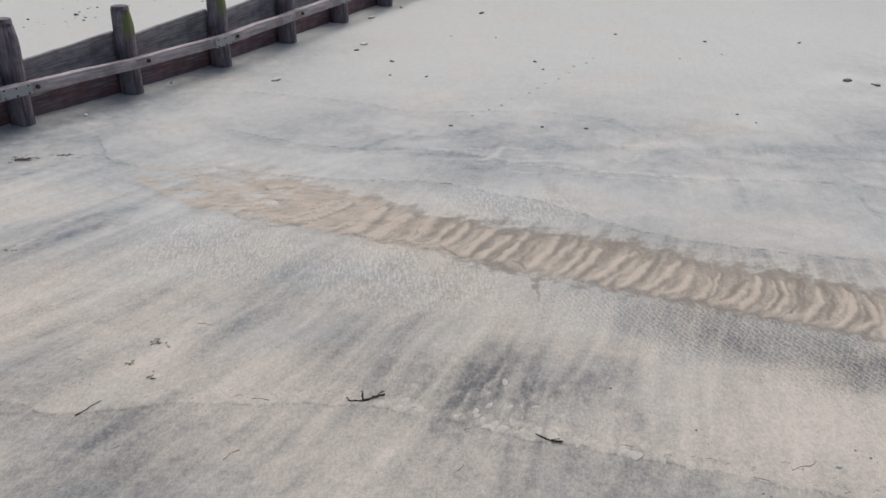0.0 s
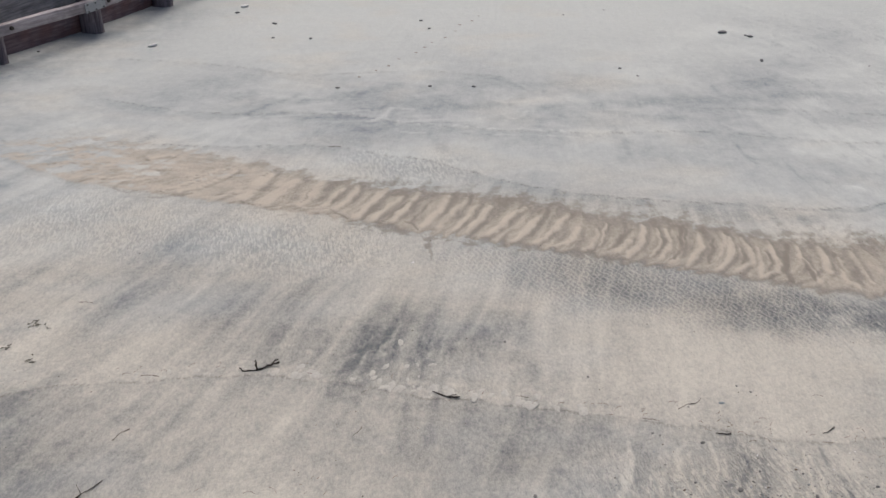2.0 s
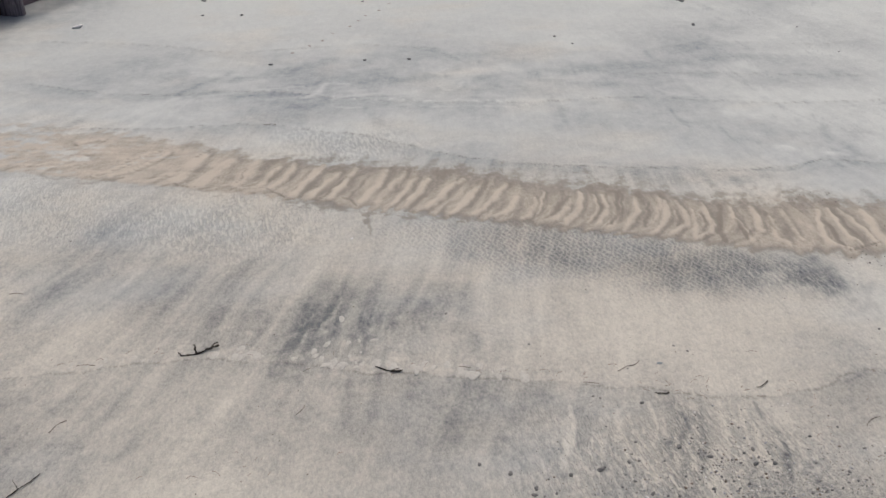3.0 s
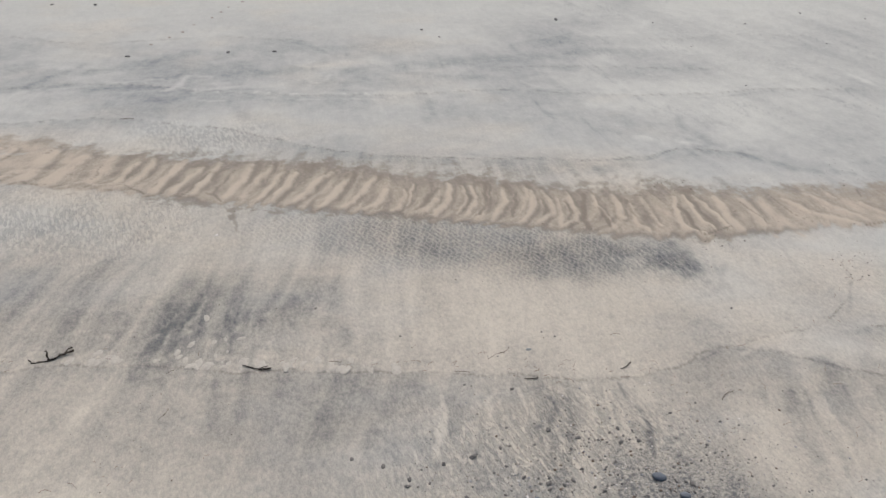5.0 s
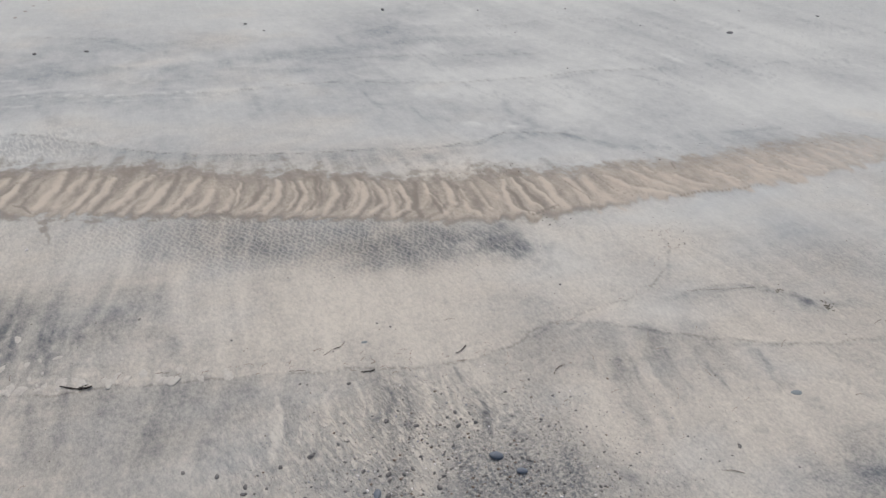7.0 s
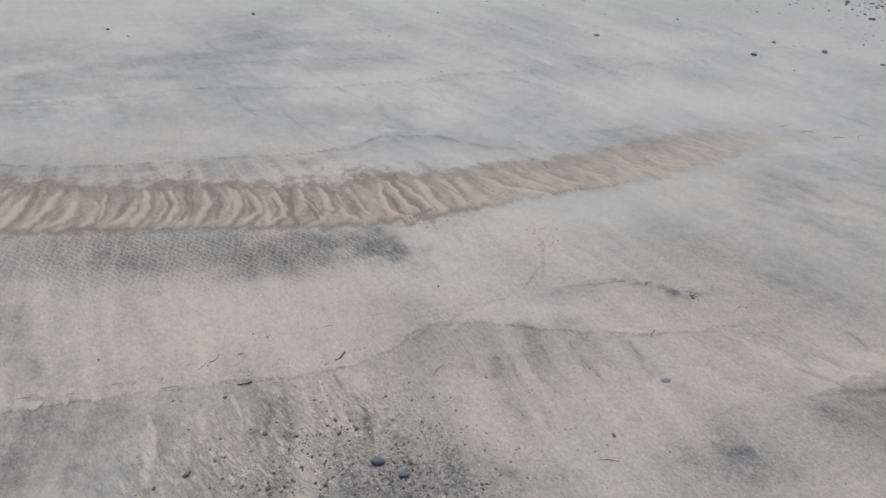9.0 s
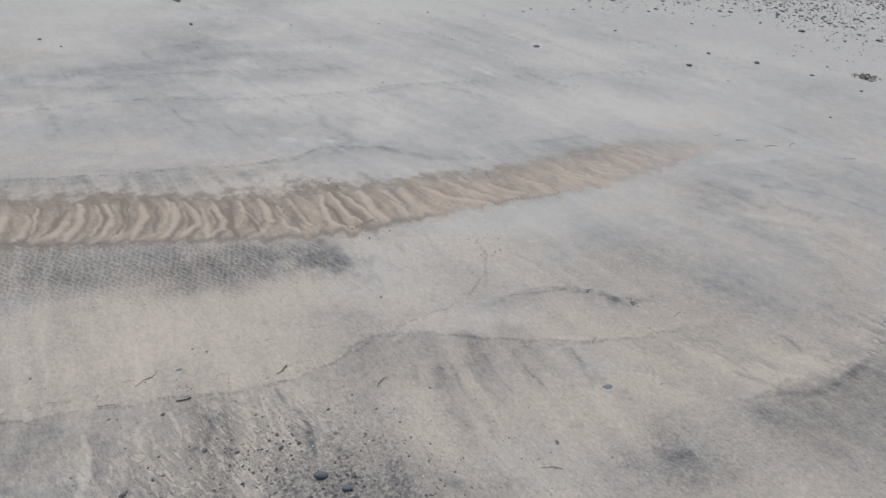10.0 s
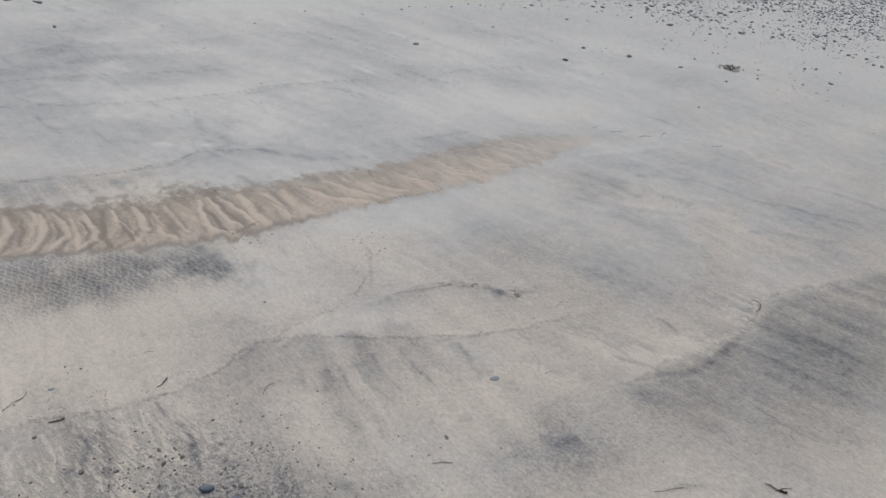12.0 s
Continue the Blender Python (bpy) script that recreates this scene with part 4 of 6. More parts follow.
# ---- materials ----
def material(name, rough=0.8):
    m = bpy.data.materials.new(name)
    m.use_nodes = True
    n = m.node_tree.nodes
    n["Principled BSDF"].inputs["Roughness"].default_value = rough
    return m, n, m.node_tree.links, n["Principled BSDF"]


class Nodes:
    """Short spellings for building node materials."""

    def __init__(self, m):
        self.n, self.l = m.node_tree.nodes, m.node_tree.links

    def plug(self, socket, value):
        if hasattr(value, "is_output"):
            self.l.new(value, socket)
        else:
            socket.default_value = value

    def attr(self, name):
        a = self.n.new("ShaderNodeAttribute")
        a.attribute_name = name
        return a.outputs["Fac"]

    def math(self, op, a, b=0.0, clamp=False):
        k = self.n.new("ShaderNodeMath")
        k.operation, k.use_clamp = op, clamp
        self.plug(k.inputs[0], a)
        self.plug(k.inputs[1], b)
        return k.outputs[0]

    def coords(self, scale=(1, 1, 1), turn=0.0, local=False):
        m = self.n.new("ShaderNodeMapping")
        m.vector_type = "TEXTURE"
        m.inputs["Scale"].default_value = [1 / q for q in scale]
        m.inputs["Rotation"].default_value = (0, 0, radians(turn))
        if local:
            self.l.new(self.n.new("ShaderNodeTexCoord").outputs["Object"], m.inputs["Vector"])
        else:
            self.l.new(self.n.new("ShaderNodeNewGeometry").outputs["Position"], m.inputs["Vector"])
        return m.outputs["Vector"]

    def combine(self, a, b):
        k = self.n.new("ShaderNodeCombineXYZ")
        self.plug(k.inputs[0], a)
        self.plug(k.inputs[1], b)
        return k.outputs[0]

    def split(self, vector):
        n = self.n.new("ShaderNodeSeparateXYZ")
        self.l.new(vector, n.inputs[0])
        return n.outputs[0], n.outputs[1]

    def noise(self, vector, scale, detail=2.0, rough=0.5, warp=0.0):
        k = self.n.new("ShaderNodeTexNoise")
        self.l.new(vector, k.inputs["Vector"])
        for key, value in (("Scale", scale), ("Detail", detail), ("Roughness", rough), ("Distortion", warp)):
            k.inputs[key].default_value = value
        return k.outputs["Fac"]

    def ramp(self, fac, a, b, low=0.0, high=1.0):
        k = self.n.new("ShaderNodeMapRange")
        k.interpolation_type = "SMOOTHSTEP"
        self.plug(k.inputs["Value"], fac)
        for key, value in (("From Min", a), ("From Max", b), ("To Min", low), ("To Max", high)):
            self.plug(k.inputs[key], value)
        return k.outputs["Result"]

    def mix(self, fac, a, b, kind="MIX"):
        k = self.n.new("ShaderNodeMix")
        k.data_type, k.blend_type = "RGBA", kind
        self.plug(k.inputs[0], fac)
        self.plug(k.inputs[6], a if hasattr(a, "is_output") else (*a, 1))
        self.plug(k.inputs[7], b if hasattr(b, "is_output") else (*b, 1))
        return k.outputs[2]

    def bump(self, height, depth, strength=1.0, below=None):
        k = self.n.new("ShaderNodeBump")
        k.inputs["Strength"].default_value, k.inputs["Distance"].default_value = strength, depth
        self.l.new(height, k.inputs["Height"])
        if below is not None:
            self.l.new(below, k.inputs["Normal"])
        return k.outputs["Normal"]

    def random(self):
        return self.n.new("ShaderNodeObjectInfo").outputs["Random"]

    def island(self):
        return self.n.new("ShaderNodeNewGeometry").outputs["Random Per Island"]


def sand_material():
    m, n, l, bsdf = material("beach_sand", 0.85)
    k = Nodes(m)
    flat = k.coords()
    drawn = k.coords((1, 0.55, 1))
    grain = k.noise(drawn, 120, 3, 0.8)
    clump = k.noise(drawn, 44, 3, 0.7)
    cloud = k.noise(flat, 7, 3, 0.6)
    run = k.noise(k.combine(k.attr("fan"), k.math("MULTIPLY", k.attr("along"), 0.26)), 34, 3, 0.7, 0.6)
    # Crossed rhombic ripples and short rills of thin backwash.
    rhomb_x, rhomb_y = k.split(flat)
    drift = k.math("MULTIPLY", k.math("SUBTRACT", k.noise(flat, 9, 2, 0.6), 0.5), 2.4)
    crossed = []
    for slant in (0.52, -0.46):
        turns = k.math("ADD", k.math("MULTIPLY", k.math("ADD", rhomb_x, k.math("MULTIPLY", rhomb_y, slant)), 21.0), drift if slant > 0 else k.math("MULTIPLY", k.math("SUBTRACT", k.noise(flat, 11, 2, 0.6), 0.5), 2.4))
        crossed.append(k.ramp(k.math("ABSOLUTE", k.math("SUBTRACT", k.math("FRACT", turns), 0.5)), 0.18, 0.48))
    favour = k.noise(flat, 22, 3, 0.75)
    rhomb = k.math("MAXIMUM", k.math("MULTIPLY", crossed[0], k.ramp(favour, 0.36, 0.56)), k.math("MULTIPLY", crossed[1], k.ramp(favour, 0.44, 0.64, 1.0, 0.0)))
    rhomb = k.math("MULTIPLY", k.math("MULTIPLY", rhomb, k.ramp(clump, 0.25, 0.52)), k.attr("diamond"))
    rill_run = k.noise(k.combine(k.math("ADD", rhomb_x, k.math("MULTIPLY", rhomb_y, 0.1)), k.math("MULTIPLY", rhomb_y, 0.28)), 36, 3, 0.7, 0.5)
    rills = k.math("MULTIPLY", k.ramp(rill_run, 0.44, 0.6), k.attr("rill"))
    speckle = k.math("ADD", k.math("MULTIPLY", k.math("SUBTRACT", grain, 0.5), 0.9), k.math("MULTIPLY", k.math("SUBTRACT", clump, 0.5), 0.9))
    speckle = k.math("MULTIPLY", speckle, k.ramp(k.attr("cool_tone"), 0.1, 1.0, 1.0, 0.3))
    dark = k.math("ADD", k.attr("mineral_and_shade"), k.math("MULTIPLY", k.math("SUBTRACT", cloud, 0.5), 0.16))
    dark = k.math("ADD", dark, k.math("MULTIPLY", k.math("SUBTRACT", run, 0.5), 0.22))
    ragged = k.math("MULTIPLY", k.math("SUBTRACT", k.noise(flat, 14, 6, 0.75), 0.5), k.math("ADD", k.attr("mineral_and_shade"), 0.15))
    dark = k.math("ADD", dark, k.math("MULTIPLY", ragged, 0.6))
    dark = k.math("SUBTRACT", dark, k.math("ADD", k.math("MULTIPLY", rhomb, 0.5), k.math("MULTIPLY", rills, 0.42)))
    dark = k.math("ADD", dark, k.math("MULTIPLY", speckle, 0.85))
    dark = k.math("ADD", dark, k.math("MULTIPLY", k.attr("grit"), k.ramp(k.noise(flat, 42, 6, 0.85), 0.42, 0.62, -0.12, 0.65)), True)
    pale = k.mix(k.attr("cool_tone"), (0.625, 0.595, 0.522), (0.6, 0.621, 0.595))
    col = k.mix(dark, pale, k.mix(k.attr("cool_tone"), (0.14, 0.151, 0.158), (0.122, 0.148, 0.182)))
    turns = k.math("ADD", k.attr("ripple_phase"), k.math("MULTIPLY", k.math("SUBTRACT", k.noise(flat, 18, 4, 0.7), 0.5), 0.6))
    saw = k.math("FRACT", turns)
    ridge = k.math("MULTIPLY", k.ramp(saw, 0.0, 0.6), k.ramp(saw, 0.62, 0.98, 1.0, 0.0))
    ridge = k.math("MULTIPLY", ridge, k.attr("ripple_gain"))
    comb = k.noise(k.combine(k.math("MULTIPLY", turns, 3.4), k.math("MULTIPLY", k.attr("band_v"), 1.5)), 1.0, 5, 0.75)
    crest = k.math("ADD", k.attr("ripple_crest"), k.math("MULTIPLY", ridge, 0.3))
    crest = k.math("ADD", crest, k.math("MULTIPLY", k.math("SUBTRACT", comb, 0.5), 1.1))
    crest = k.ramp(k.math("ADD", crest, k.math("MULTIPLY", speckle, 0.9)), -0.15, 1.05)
    # Ripple tones: pale crest sand, brown troughs and the shade drawn in them.
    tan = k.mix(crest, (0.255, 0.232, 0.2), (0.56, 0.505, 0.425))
    tear = k.noise(flat, 20, 5, 0.7)
    edge = k.math("ADD", k.attr("brown_sand"), k.math("MULTIPLY", k.math("SUBTRACT", tear, 0.5), 0.8))
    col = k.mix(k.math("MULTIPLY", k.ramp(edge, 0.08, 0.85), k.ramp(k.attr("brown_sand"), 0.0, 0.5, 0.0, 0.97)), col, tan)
    fines = k.math("MULTIPLY", k.attr("fines_and_shade"), k.ramp(k.math("ADD", k.attr("fines_and_shade"), k.math("MULTIPLY", k.math("SUBTRACT", tear, 0.5), 1.1)), -0.15, 0.7))
    # Fines and the painted edge shade share one colour.
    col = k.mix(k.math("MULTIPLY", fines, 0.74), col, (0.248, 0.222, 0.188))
    col = k.mix(k.math("MULTIPLY", k.attr("bits"), k.ramp(clump, 0.3, 0.6)), col, (0.07, 0.06, 0.05))
    l.new(col, bsdf.inputs["Base Color"])
    l.new(k.ramp(dark, 0, 1, 0.9, 0.7), bsdf.inputs["Roughness"])
    bsdf.inputs["Specular IOR Level"].default_value = 0.25
    nrm = k.bump(grain, 0.004, 0.5)
    nrm = k.bump(clump, 0.008, 0.5, nrm)
    crust = k.noise(k.combine(k.attr("fan"), k.math("MULTIPLY", k.attr("along"), 0.55)), 22, 4, 0.7, 0.5)
    nrm = k.bump(k.math("MULTIPLY", crust, k.ramp(k.attr("cool_tone"), 0.1, 1.0, 1.0, 0.5)), 0.024, 0.6, nrm)
    nrm = k.bump(k.math("ADD", rhomb, k.math("MULTIPLY", rills, 0.8)), 0.012, 0.8, nrm)
    l.new(nrm, bsdf.inputs["Normal"])
    return m


def wood_material(name, light, dark_tone, algae=0.0, rust=0.0, stretch=(0.07, 1, 1)):
    m, n, l, bsdf = material(name, 0.8)
    k = Nodes(m)
    v = k.coords(local=True)
    fibre = k.noise(k.coords(stretch, local=True), 38.0, 4, 0.65, 0.4)
    blot = k.noise(v, 3.5, 3, 0.6)
    col = k.mix(k.ramp(fibre, 0.3, 0.7), dark_tone, light)
    col = k.mix(k.ramp(blot, 0.4, 0.7, 0.0, 0.6), col, [0.55 * c for c in dark_tone])
    if rust:
        col = k.mix(k.ramp(k.noise(v, 2.2, 3), 0.4, 0.65, 0.0, rust), col, (0.19, 0.085, 0.065))
    if algae:
        # green growth on the seaward corner, near the top
        split = n.new("ShaderNodeSeparateXYZ")
        l.new(v, split.inputs[0])
        place = k.math("ADD", split.outputs[2], k.math("MULTIPLY", k.noise(v, 7, 3), 0.5))
        place = k.math("MULTIPLY", k.ramp(place, 1.0, 1.25), k.ramp(split.outputs[0], -0.12, -0.05))
        col = k.mix(k.math("MULTIPLY", place, algae), col, (0.17, 0.21, 0.06))
    l.new(col, bsdf.inputs["Base Color"])
    bsdf.inputs["Specular IOR Level"].default_value = 0.3
    l.new(k.bump(k.math("ADD", fibre, blot), 0.012, 0.7), bsdf.inputs["Normal"])
    return m


def stone_material(name, low, high):
    m, n, l, bsdf = material(name, 0.65)
    k = Nodes(m)
    v = k.coords(local=True)
    tone = k.math("ADD", k.math("MULTIPLY", k.random(), 0.5), k.math("MULTIPLY", k.island(), 0.5))
    col = k.mix(tone, low, high)
    col = k.mix(k.ramp(k.noise(v, 60, 3), 0.4, 0.7, 0, 0.35), col, [0.6 * c for c in low])
    l.new(col, bsdf.inputs["Base Color"])
    l.new(k.bump(k.noise(v, 150, 2), 0.002, 0.4), bsdf.inputs["Normal"])
    return m


SAND = sand_material()
POST_WOOD = wood_material("weathered_post_timber", (0.29, 0.255, 0.285), (0.1, 0.083, 0.1), stretch=(1, 1, 0.07))
POST_GREEN = wood_material("weathered_post_timber_with_algae", (0.29, 0.255, 0.28), (0.1, 0.083, 0.098), algae=0.8, stretch=(1, 1, 0.07))
RAIL_WOOD = wood_material("pale_grey_rail_timber", (0.52, 0.475, 0.49), (0.28, 0.245, 0.26))
PLANK_TOP = wood_material("grey_green_plank_timber", (0.37, 0.355, 0.365), (0.17, 0.162, 0.175))
PLANK_LOW = wood_material("wet_red_brown_plank_timber", (0.25, 0.19, 0.21), (0.12, 0.09, 0.105), rust=0.5)
STEEL = stone_material("galvanised_steel", (0.3, 0.31, 0.32), (0.36, 0.37, 0.38))
IRON = stone_material("rusted_iron", (0.02, 0.016, 0.014), (0.035, 0.025, 0.02))
PEBBLE = stone_material("grey_pebble_stone", (0.055, 0.06, 0.065), (0.26, 0.25, 0.235))
SHINGLE = stone_material("mixed_shingle_stone", (0.11, 0.125, 0.15), (0.43, 0.44, 0.46))
DRY_STONE = stone_material("dry_grey_pebble_stone", (0.075, 0.08, 0.088), (0.19, 0.19, 0.19))
BROWN_STONE = stone_material("brown_pebble_stone", (0.09, 0.062, 0.045), (0.2, 0.15, 0.11))
BLUE = stone_material("blue_grey_slate_stone", (0.125, 0.155, 0.195), (0.19, 0.22, 0.255))
SHELL = stone_material("white_shell", (0.75, 0.73, 0.7), (0.85, 0.84, 0.82))
TWIG = wood_material("dark_wet_twig", (0.05, 0.039, 0.03), (0.02, 0.016, 0.013))
DRY_TWIG = wood_material("dry_brown_twig", (0.17, 0.125, 0.095), (0.07, 0.052, 0.042))
CHIP = stone_material("pale_blue_green_slate", (0.16, 0.2, 0.22), (0.26, 0.3, 0.31))
PRINT_SAND = stone_material("dark_print_sand", (0.27, 0.245, 0.215), (0.33, 0.3, 0.27))
LUMP = stone_material("pale_sand_crumb", (0.51, 0.495, 0.45), (0.58, 0.565, 0.505))
THREAD = stone_material("reddish_dry_weed", (0.16, 0.095, 0.065), (0.26, 0.17, 0.12))
WEED = stone_material("dried_seaweed", (0.075, 0.068, 0.045), (0.16, 0.14, 0.09))


# ---- ground: one sheet of sand from underfoot to the horizon ----
def build_ground():
    turn = np.radians(np.concatenate([np.arange(-40, 96, 0.1), np.arange(96, 320, 2.0)]))
    slope = np.arange(math.atan(1.5 / 3.6), math.atan(42 / 3.6), 0.00156)
    radius = np.concatenate([np.geomspace(0.05, 1.5, 12)[:-1], 3.6 * np.tan(slope), np.geomspace(44, 4000, 26)])
    a, r = np.meshgrid(turn, radius)
    x, y = (r * np.sin(a)).ravel(), (r * np.cos(a)).ravel() - 0.17
    z, marks = beach(x, y)
    rows, cols = len(radius), len(turn)
    i = np.arange(rows - 1)[:, None] * cols
    j = np.arange(cols)[None, :]
    nxt = (j + 1) % cols
    quads = np.stack([i + j, i + nxt, i + cols + nxt, i + cols + j], -1).reshape(-1, 4)
    mesh = bpy.data.meshes.new("ground")
    mesh.vertices.add(len(x))
    mesh.vertices.foreach_set("co", np.stack([x, y, z], -1).astype(np.float32).ravel())
    mesh.loops.add(quads.size)
    mesh.loops.foreach_set("vertex_index", quads[:, ::-1].astype(np.int32).ravel())
    mesh.polygons.add(len(quads))
    mesh.polygons.foreach_set("loop_start", np.arange(0, quads.size, 4, dtype=np.int32))
    mesh.polygons.foreach_set("use_smooth", np.ones(len(quads), dtype=bool))
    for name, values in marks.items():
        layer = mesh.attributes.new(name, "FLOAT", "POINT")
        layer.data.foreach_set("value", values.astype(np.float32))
    mesh.update(calc_edges=True)
    mesh.materials.append(SAND)
    return tagged(new("ground", mesh), "pale tan beach sand with dark mineral streaks and a rippled brown band", "sand", kind="structure")


build_ground()


# ---- building parts ----
def part(name, bm, mat, parent=None, label=""):
    mesh = bpy.data.meshes.new(name)
    bm.to_mesh(mesh)
    bm.free()
    mesh.materials.append(mat)
    ob = new(name, mesh)
    if parent is not None:
        ob.parent = parent
    return tagged(ob, label)


def timber(length, width, height, bevel=0.012, cuts=8, wear=0.006, seed=0, taper=0.0):
    """A weathered baulk along x, centred on its base."""
    bm = bmesh.new()
    bmesh.ops.create_cube(bm, size=1.0)
    bmesh.ops.scale(bm, vec=(length, width, height), verts=bm.verts)
    bmesh.ops.translate(bm, vec=(0, 0, height / 2), verts=bm.verts)
    bmesh.ops.bevel(bm, geom=list(bm.edges), offset=bevel, segments=2, profile=0.6, affect="EDGES")
    long_edges = [e for e in bm.edges if abs(e.verts[0].co.x - e.verts[1].co.x) > length * 0.7]
    bmesh.ops.subdivide_edges(bm, edges=long_edges, cuts=cuts, use_grid_fill=True)
    for v in bm.verts:
        p = v.co * 3.0 + Vector((seed * 7.3, 0, 0))
        v.co += Vector((0, noise.noise(p), noise.noise(p + Vector((9, 3, 1))))) * wear * 2
    for f in bm.faces:
        f.smooth = True
    return bm


def empty(name, label, category, group="", at=(0, 0, 0)):
    ob = new(name)
    ob.location = at
    return tagged(ob, label, category, group)


# ---- the timber groyne ----
POST_AT = [(-7.45, 8.82), (-6.54, 10.25), (-5.62, 11.66), (-4.74, 13.13), (-4.03, 14.67), (-3.375, 16.24), (-2.716, 17.81), (-2.06, 19.38), (-1.4, 20.95)]
POST_HIGH = [1.3, 1.33, 1.2, 1.22, 1.2, 1.18, 1.15, 1.15, 1.1]


def groyne_post(height, seed):
    bm = bmesh.new()
    bmesh.ops.create_cube(bm, size=1.0)
    bmesh.ops.scale(bm, vec=(0.33, 0.2, height + 0.4), verts=bm.verts)
    bmesh.ops.translate(bm, vec=(-0.165, 0.1, (height - 0.4) / 2), verts=bm.verts)
    bmesh.ops.subdivide_edges(bm, edges=[e for e in bm.edges if abs(e.verts[0].co.z - e.verts[1].co.z) > 0.5], cuts=14, use_grid_fill=True)
    bmesh.ops.bevel(bm, geom=[e for e in bm.edges if abs(e.verts[0].co.z - e.verts[1].co.z) > 0.02], offset=0.045, segments=2, affect="EDGES")
    for v in bm.verts:
        t = max(0.0, v.co.z / height)
        # worn narrower towards the top, most at the seaward corner
        v.co.x = -0.165 + (v.co.x + 0.165) * (1 - 0.12 * t) + (-0.05 * max(0.0, t - 0.8) / 0.2 if v.co.x > -0.1 else 0.0)
        v.co.y = 0.1 + (v.co.y - 0.1) * (1 - 0.15 * t)
        p = Vector((v.co.x * 5, v.co.y * 5, v.co.z * 2.5 + seed * 4.1))
        v.co += Vector((noise.noise(p), noise.noise(p + Vector((3, 8, 2))), 0)) * 0.012
        if v.co.z > height * 0.97:
            v.co.z += 0.03 * noise.noise(p * 3) - 0.02 * abs(v.co.x + 0.165) / 0.165
    for f in bm.faces:
        f.smooth = True
    return bm


def build_groyne():
    g = empty("groyne", "weathered timber groyne with planks and a rail, half buried in sand", "groyne")
    for k, ((x, y), h) in enumerate(zip(POST_AT, POST_HIGH)):
        post = part("post", groyne_post(h, k), POST_GREEN if k > 1 else POST_WOOD, g, "dark weathered timber post with green algae" if k > 1 else "dark weathered timber post")
        # posts have settled a few degrees to the seaward side
        post.matrix_basis = pose(x, y, 0, 0, 2.8, -20)
        bm = bmesh.new()
        bmesh.ops.create_cone(bm, segments=14, radius1=0.5, radius2=0.46, depth=1.0, cap_ends=True)
        bmesh.ops.bevel(bm, geom=[e for e in bm.edges if abs(e.verts[0].co.z - e.verts[1].co.z) < 0.1], offset=0.04, segments=1, affect="EDGES")
        bmesh.ops.scale(bm, vec=(0.29, 0.2, 0.06), verts=bm.verts)
        cap = part("post_cap", bm, POST_WOOD, post, "dark worn top of the post")
        cap.matrix_basis = pose(-0.185, 0.1, h + 0.005, 0, -4, 0)
    for k in range(len(POST_AT) - 1):
        (ax, ay), (bx, by) = POST_AT[k], POST_AT[k + 1]
        d = Vector((bx - ax, by - ay, 0))
        length, yaw = d.length, math.degrees(math.atan2(d.y, d.x))
        d.normalize()
        side = Vector((d.y, -d.x, 0))
        back = Vector((ax, ay, 0)) - side * 0.36 + d * (length / 2 + 0.05)
        for row, (z, high, mat, label) in enumerate(((-0.12, 0.43, PLANK_LOW, "dark red-brown wet lower plank"), (0.27, 0.285, PLANK_TOP, ""), (0.53, 0.25, PLANK_TOP, "grey-green weathered top plank"))):
            plank = part("plank", timber(length - 0.01, 0.07, high, 0.01, 8, 0.005, k * 5 + row), mat, g, label)
            plank.matrix_basis = pose(back.x + 0.012 * (row - 1), back.y, z + 0.03 * (row > 0), 0, (-1.0, -4.0, -4.6)[row], yaw)
        front = Vector((ax, ay, 0)) + side * 0.06 + d * (length / 2)
        lift = (0.45, 0.44, 0.4, 0.39, 0.42, 0.42, 0.42, 0.42)[k]
        after = (0.44, 0.4, 0.39, 0.42, 0.42, 0.42, 0.42, 0.42)[k]
        rail = part("rail_beam", timber(length + 0.02, 0.13, 0.15, 0.014, 8, 0.006, 40 + k), RAIL_WOOD, g, "pale grey weathered rail beam")
        rail.matrix_basis = pose(front.x, front.y, (lift + after) / 2, 0, -math.degrees(math.atan2(after - lift, length)), yaw)
        for along in (-length / 2 + 0.2,):
            bm = bmesh.new()
            bmesh.ops.create_cone(bm, segments=10, radius1=0.032, radius2=0.026, depth=0.035, cap_ends=True)
            bolt = part("bolt", bm, IRON, rail, "dark rusted bolt head")
            bolt.matrix_basis = pose(along, -0.075, 0.08, 90, 0, 0)
        if k % 2 == 1:
            bm = bmesh.new()
            bmesh.ops.create_cube(bm, size=1.0)
            bmesh.ops.scale(bm, vec=(0.42, 0.012, 0.135), verts=bm.verts)
            bmesh.ops.bevel(bm, geom=list(bm.edges), offset=0.003, segments=1, affect="EDGES")
            plate = part("splice_plate", bm, STEEL, rail, "grey galvanised steel plate")
            plate.matrix_basis = pose(-length / 2 - 0.09, -0.075, 0.075)
            for bx_, bz_ in ((-0.16, 0.05), (-0.16, -0.05), (0.0, 0.04), (0.0, -0.05), (0.16, 0.05), (0.16, -0.05)):
                bm = bmesh.new()
                bmesh.ops.create_cone(bm, segments=8, radius1=0.012, radius2=0.01, depth=0.014, cap_ends=True)
                nut = part("bolt_head", bm, IRON, plate)
                nut.matrix_basis = pose(bx_, -0.01, bz_, 90, 0, 0)
    return g


build_groyne()


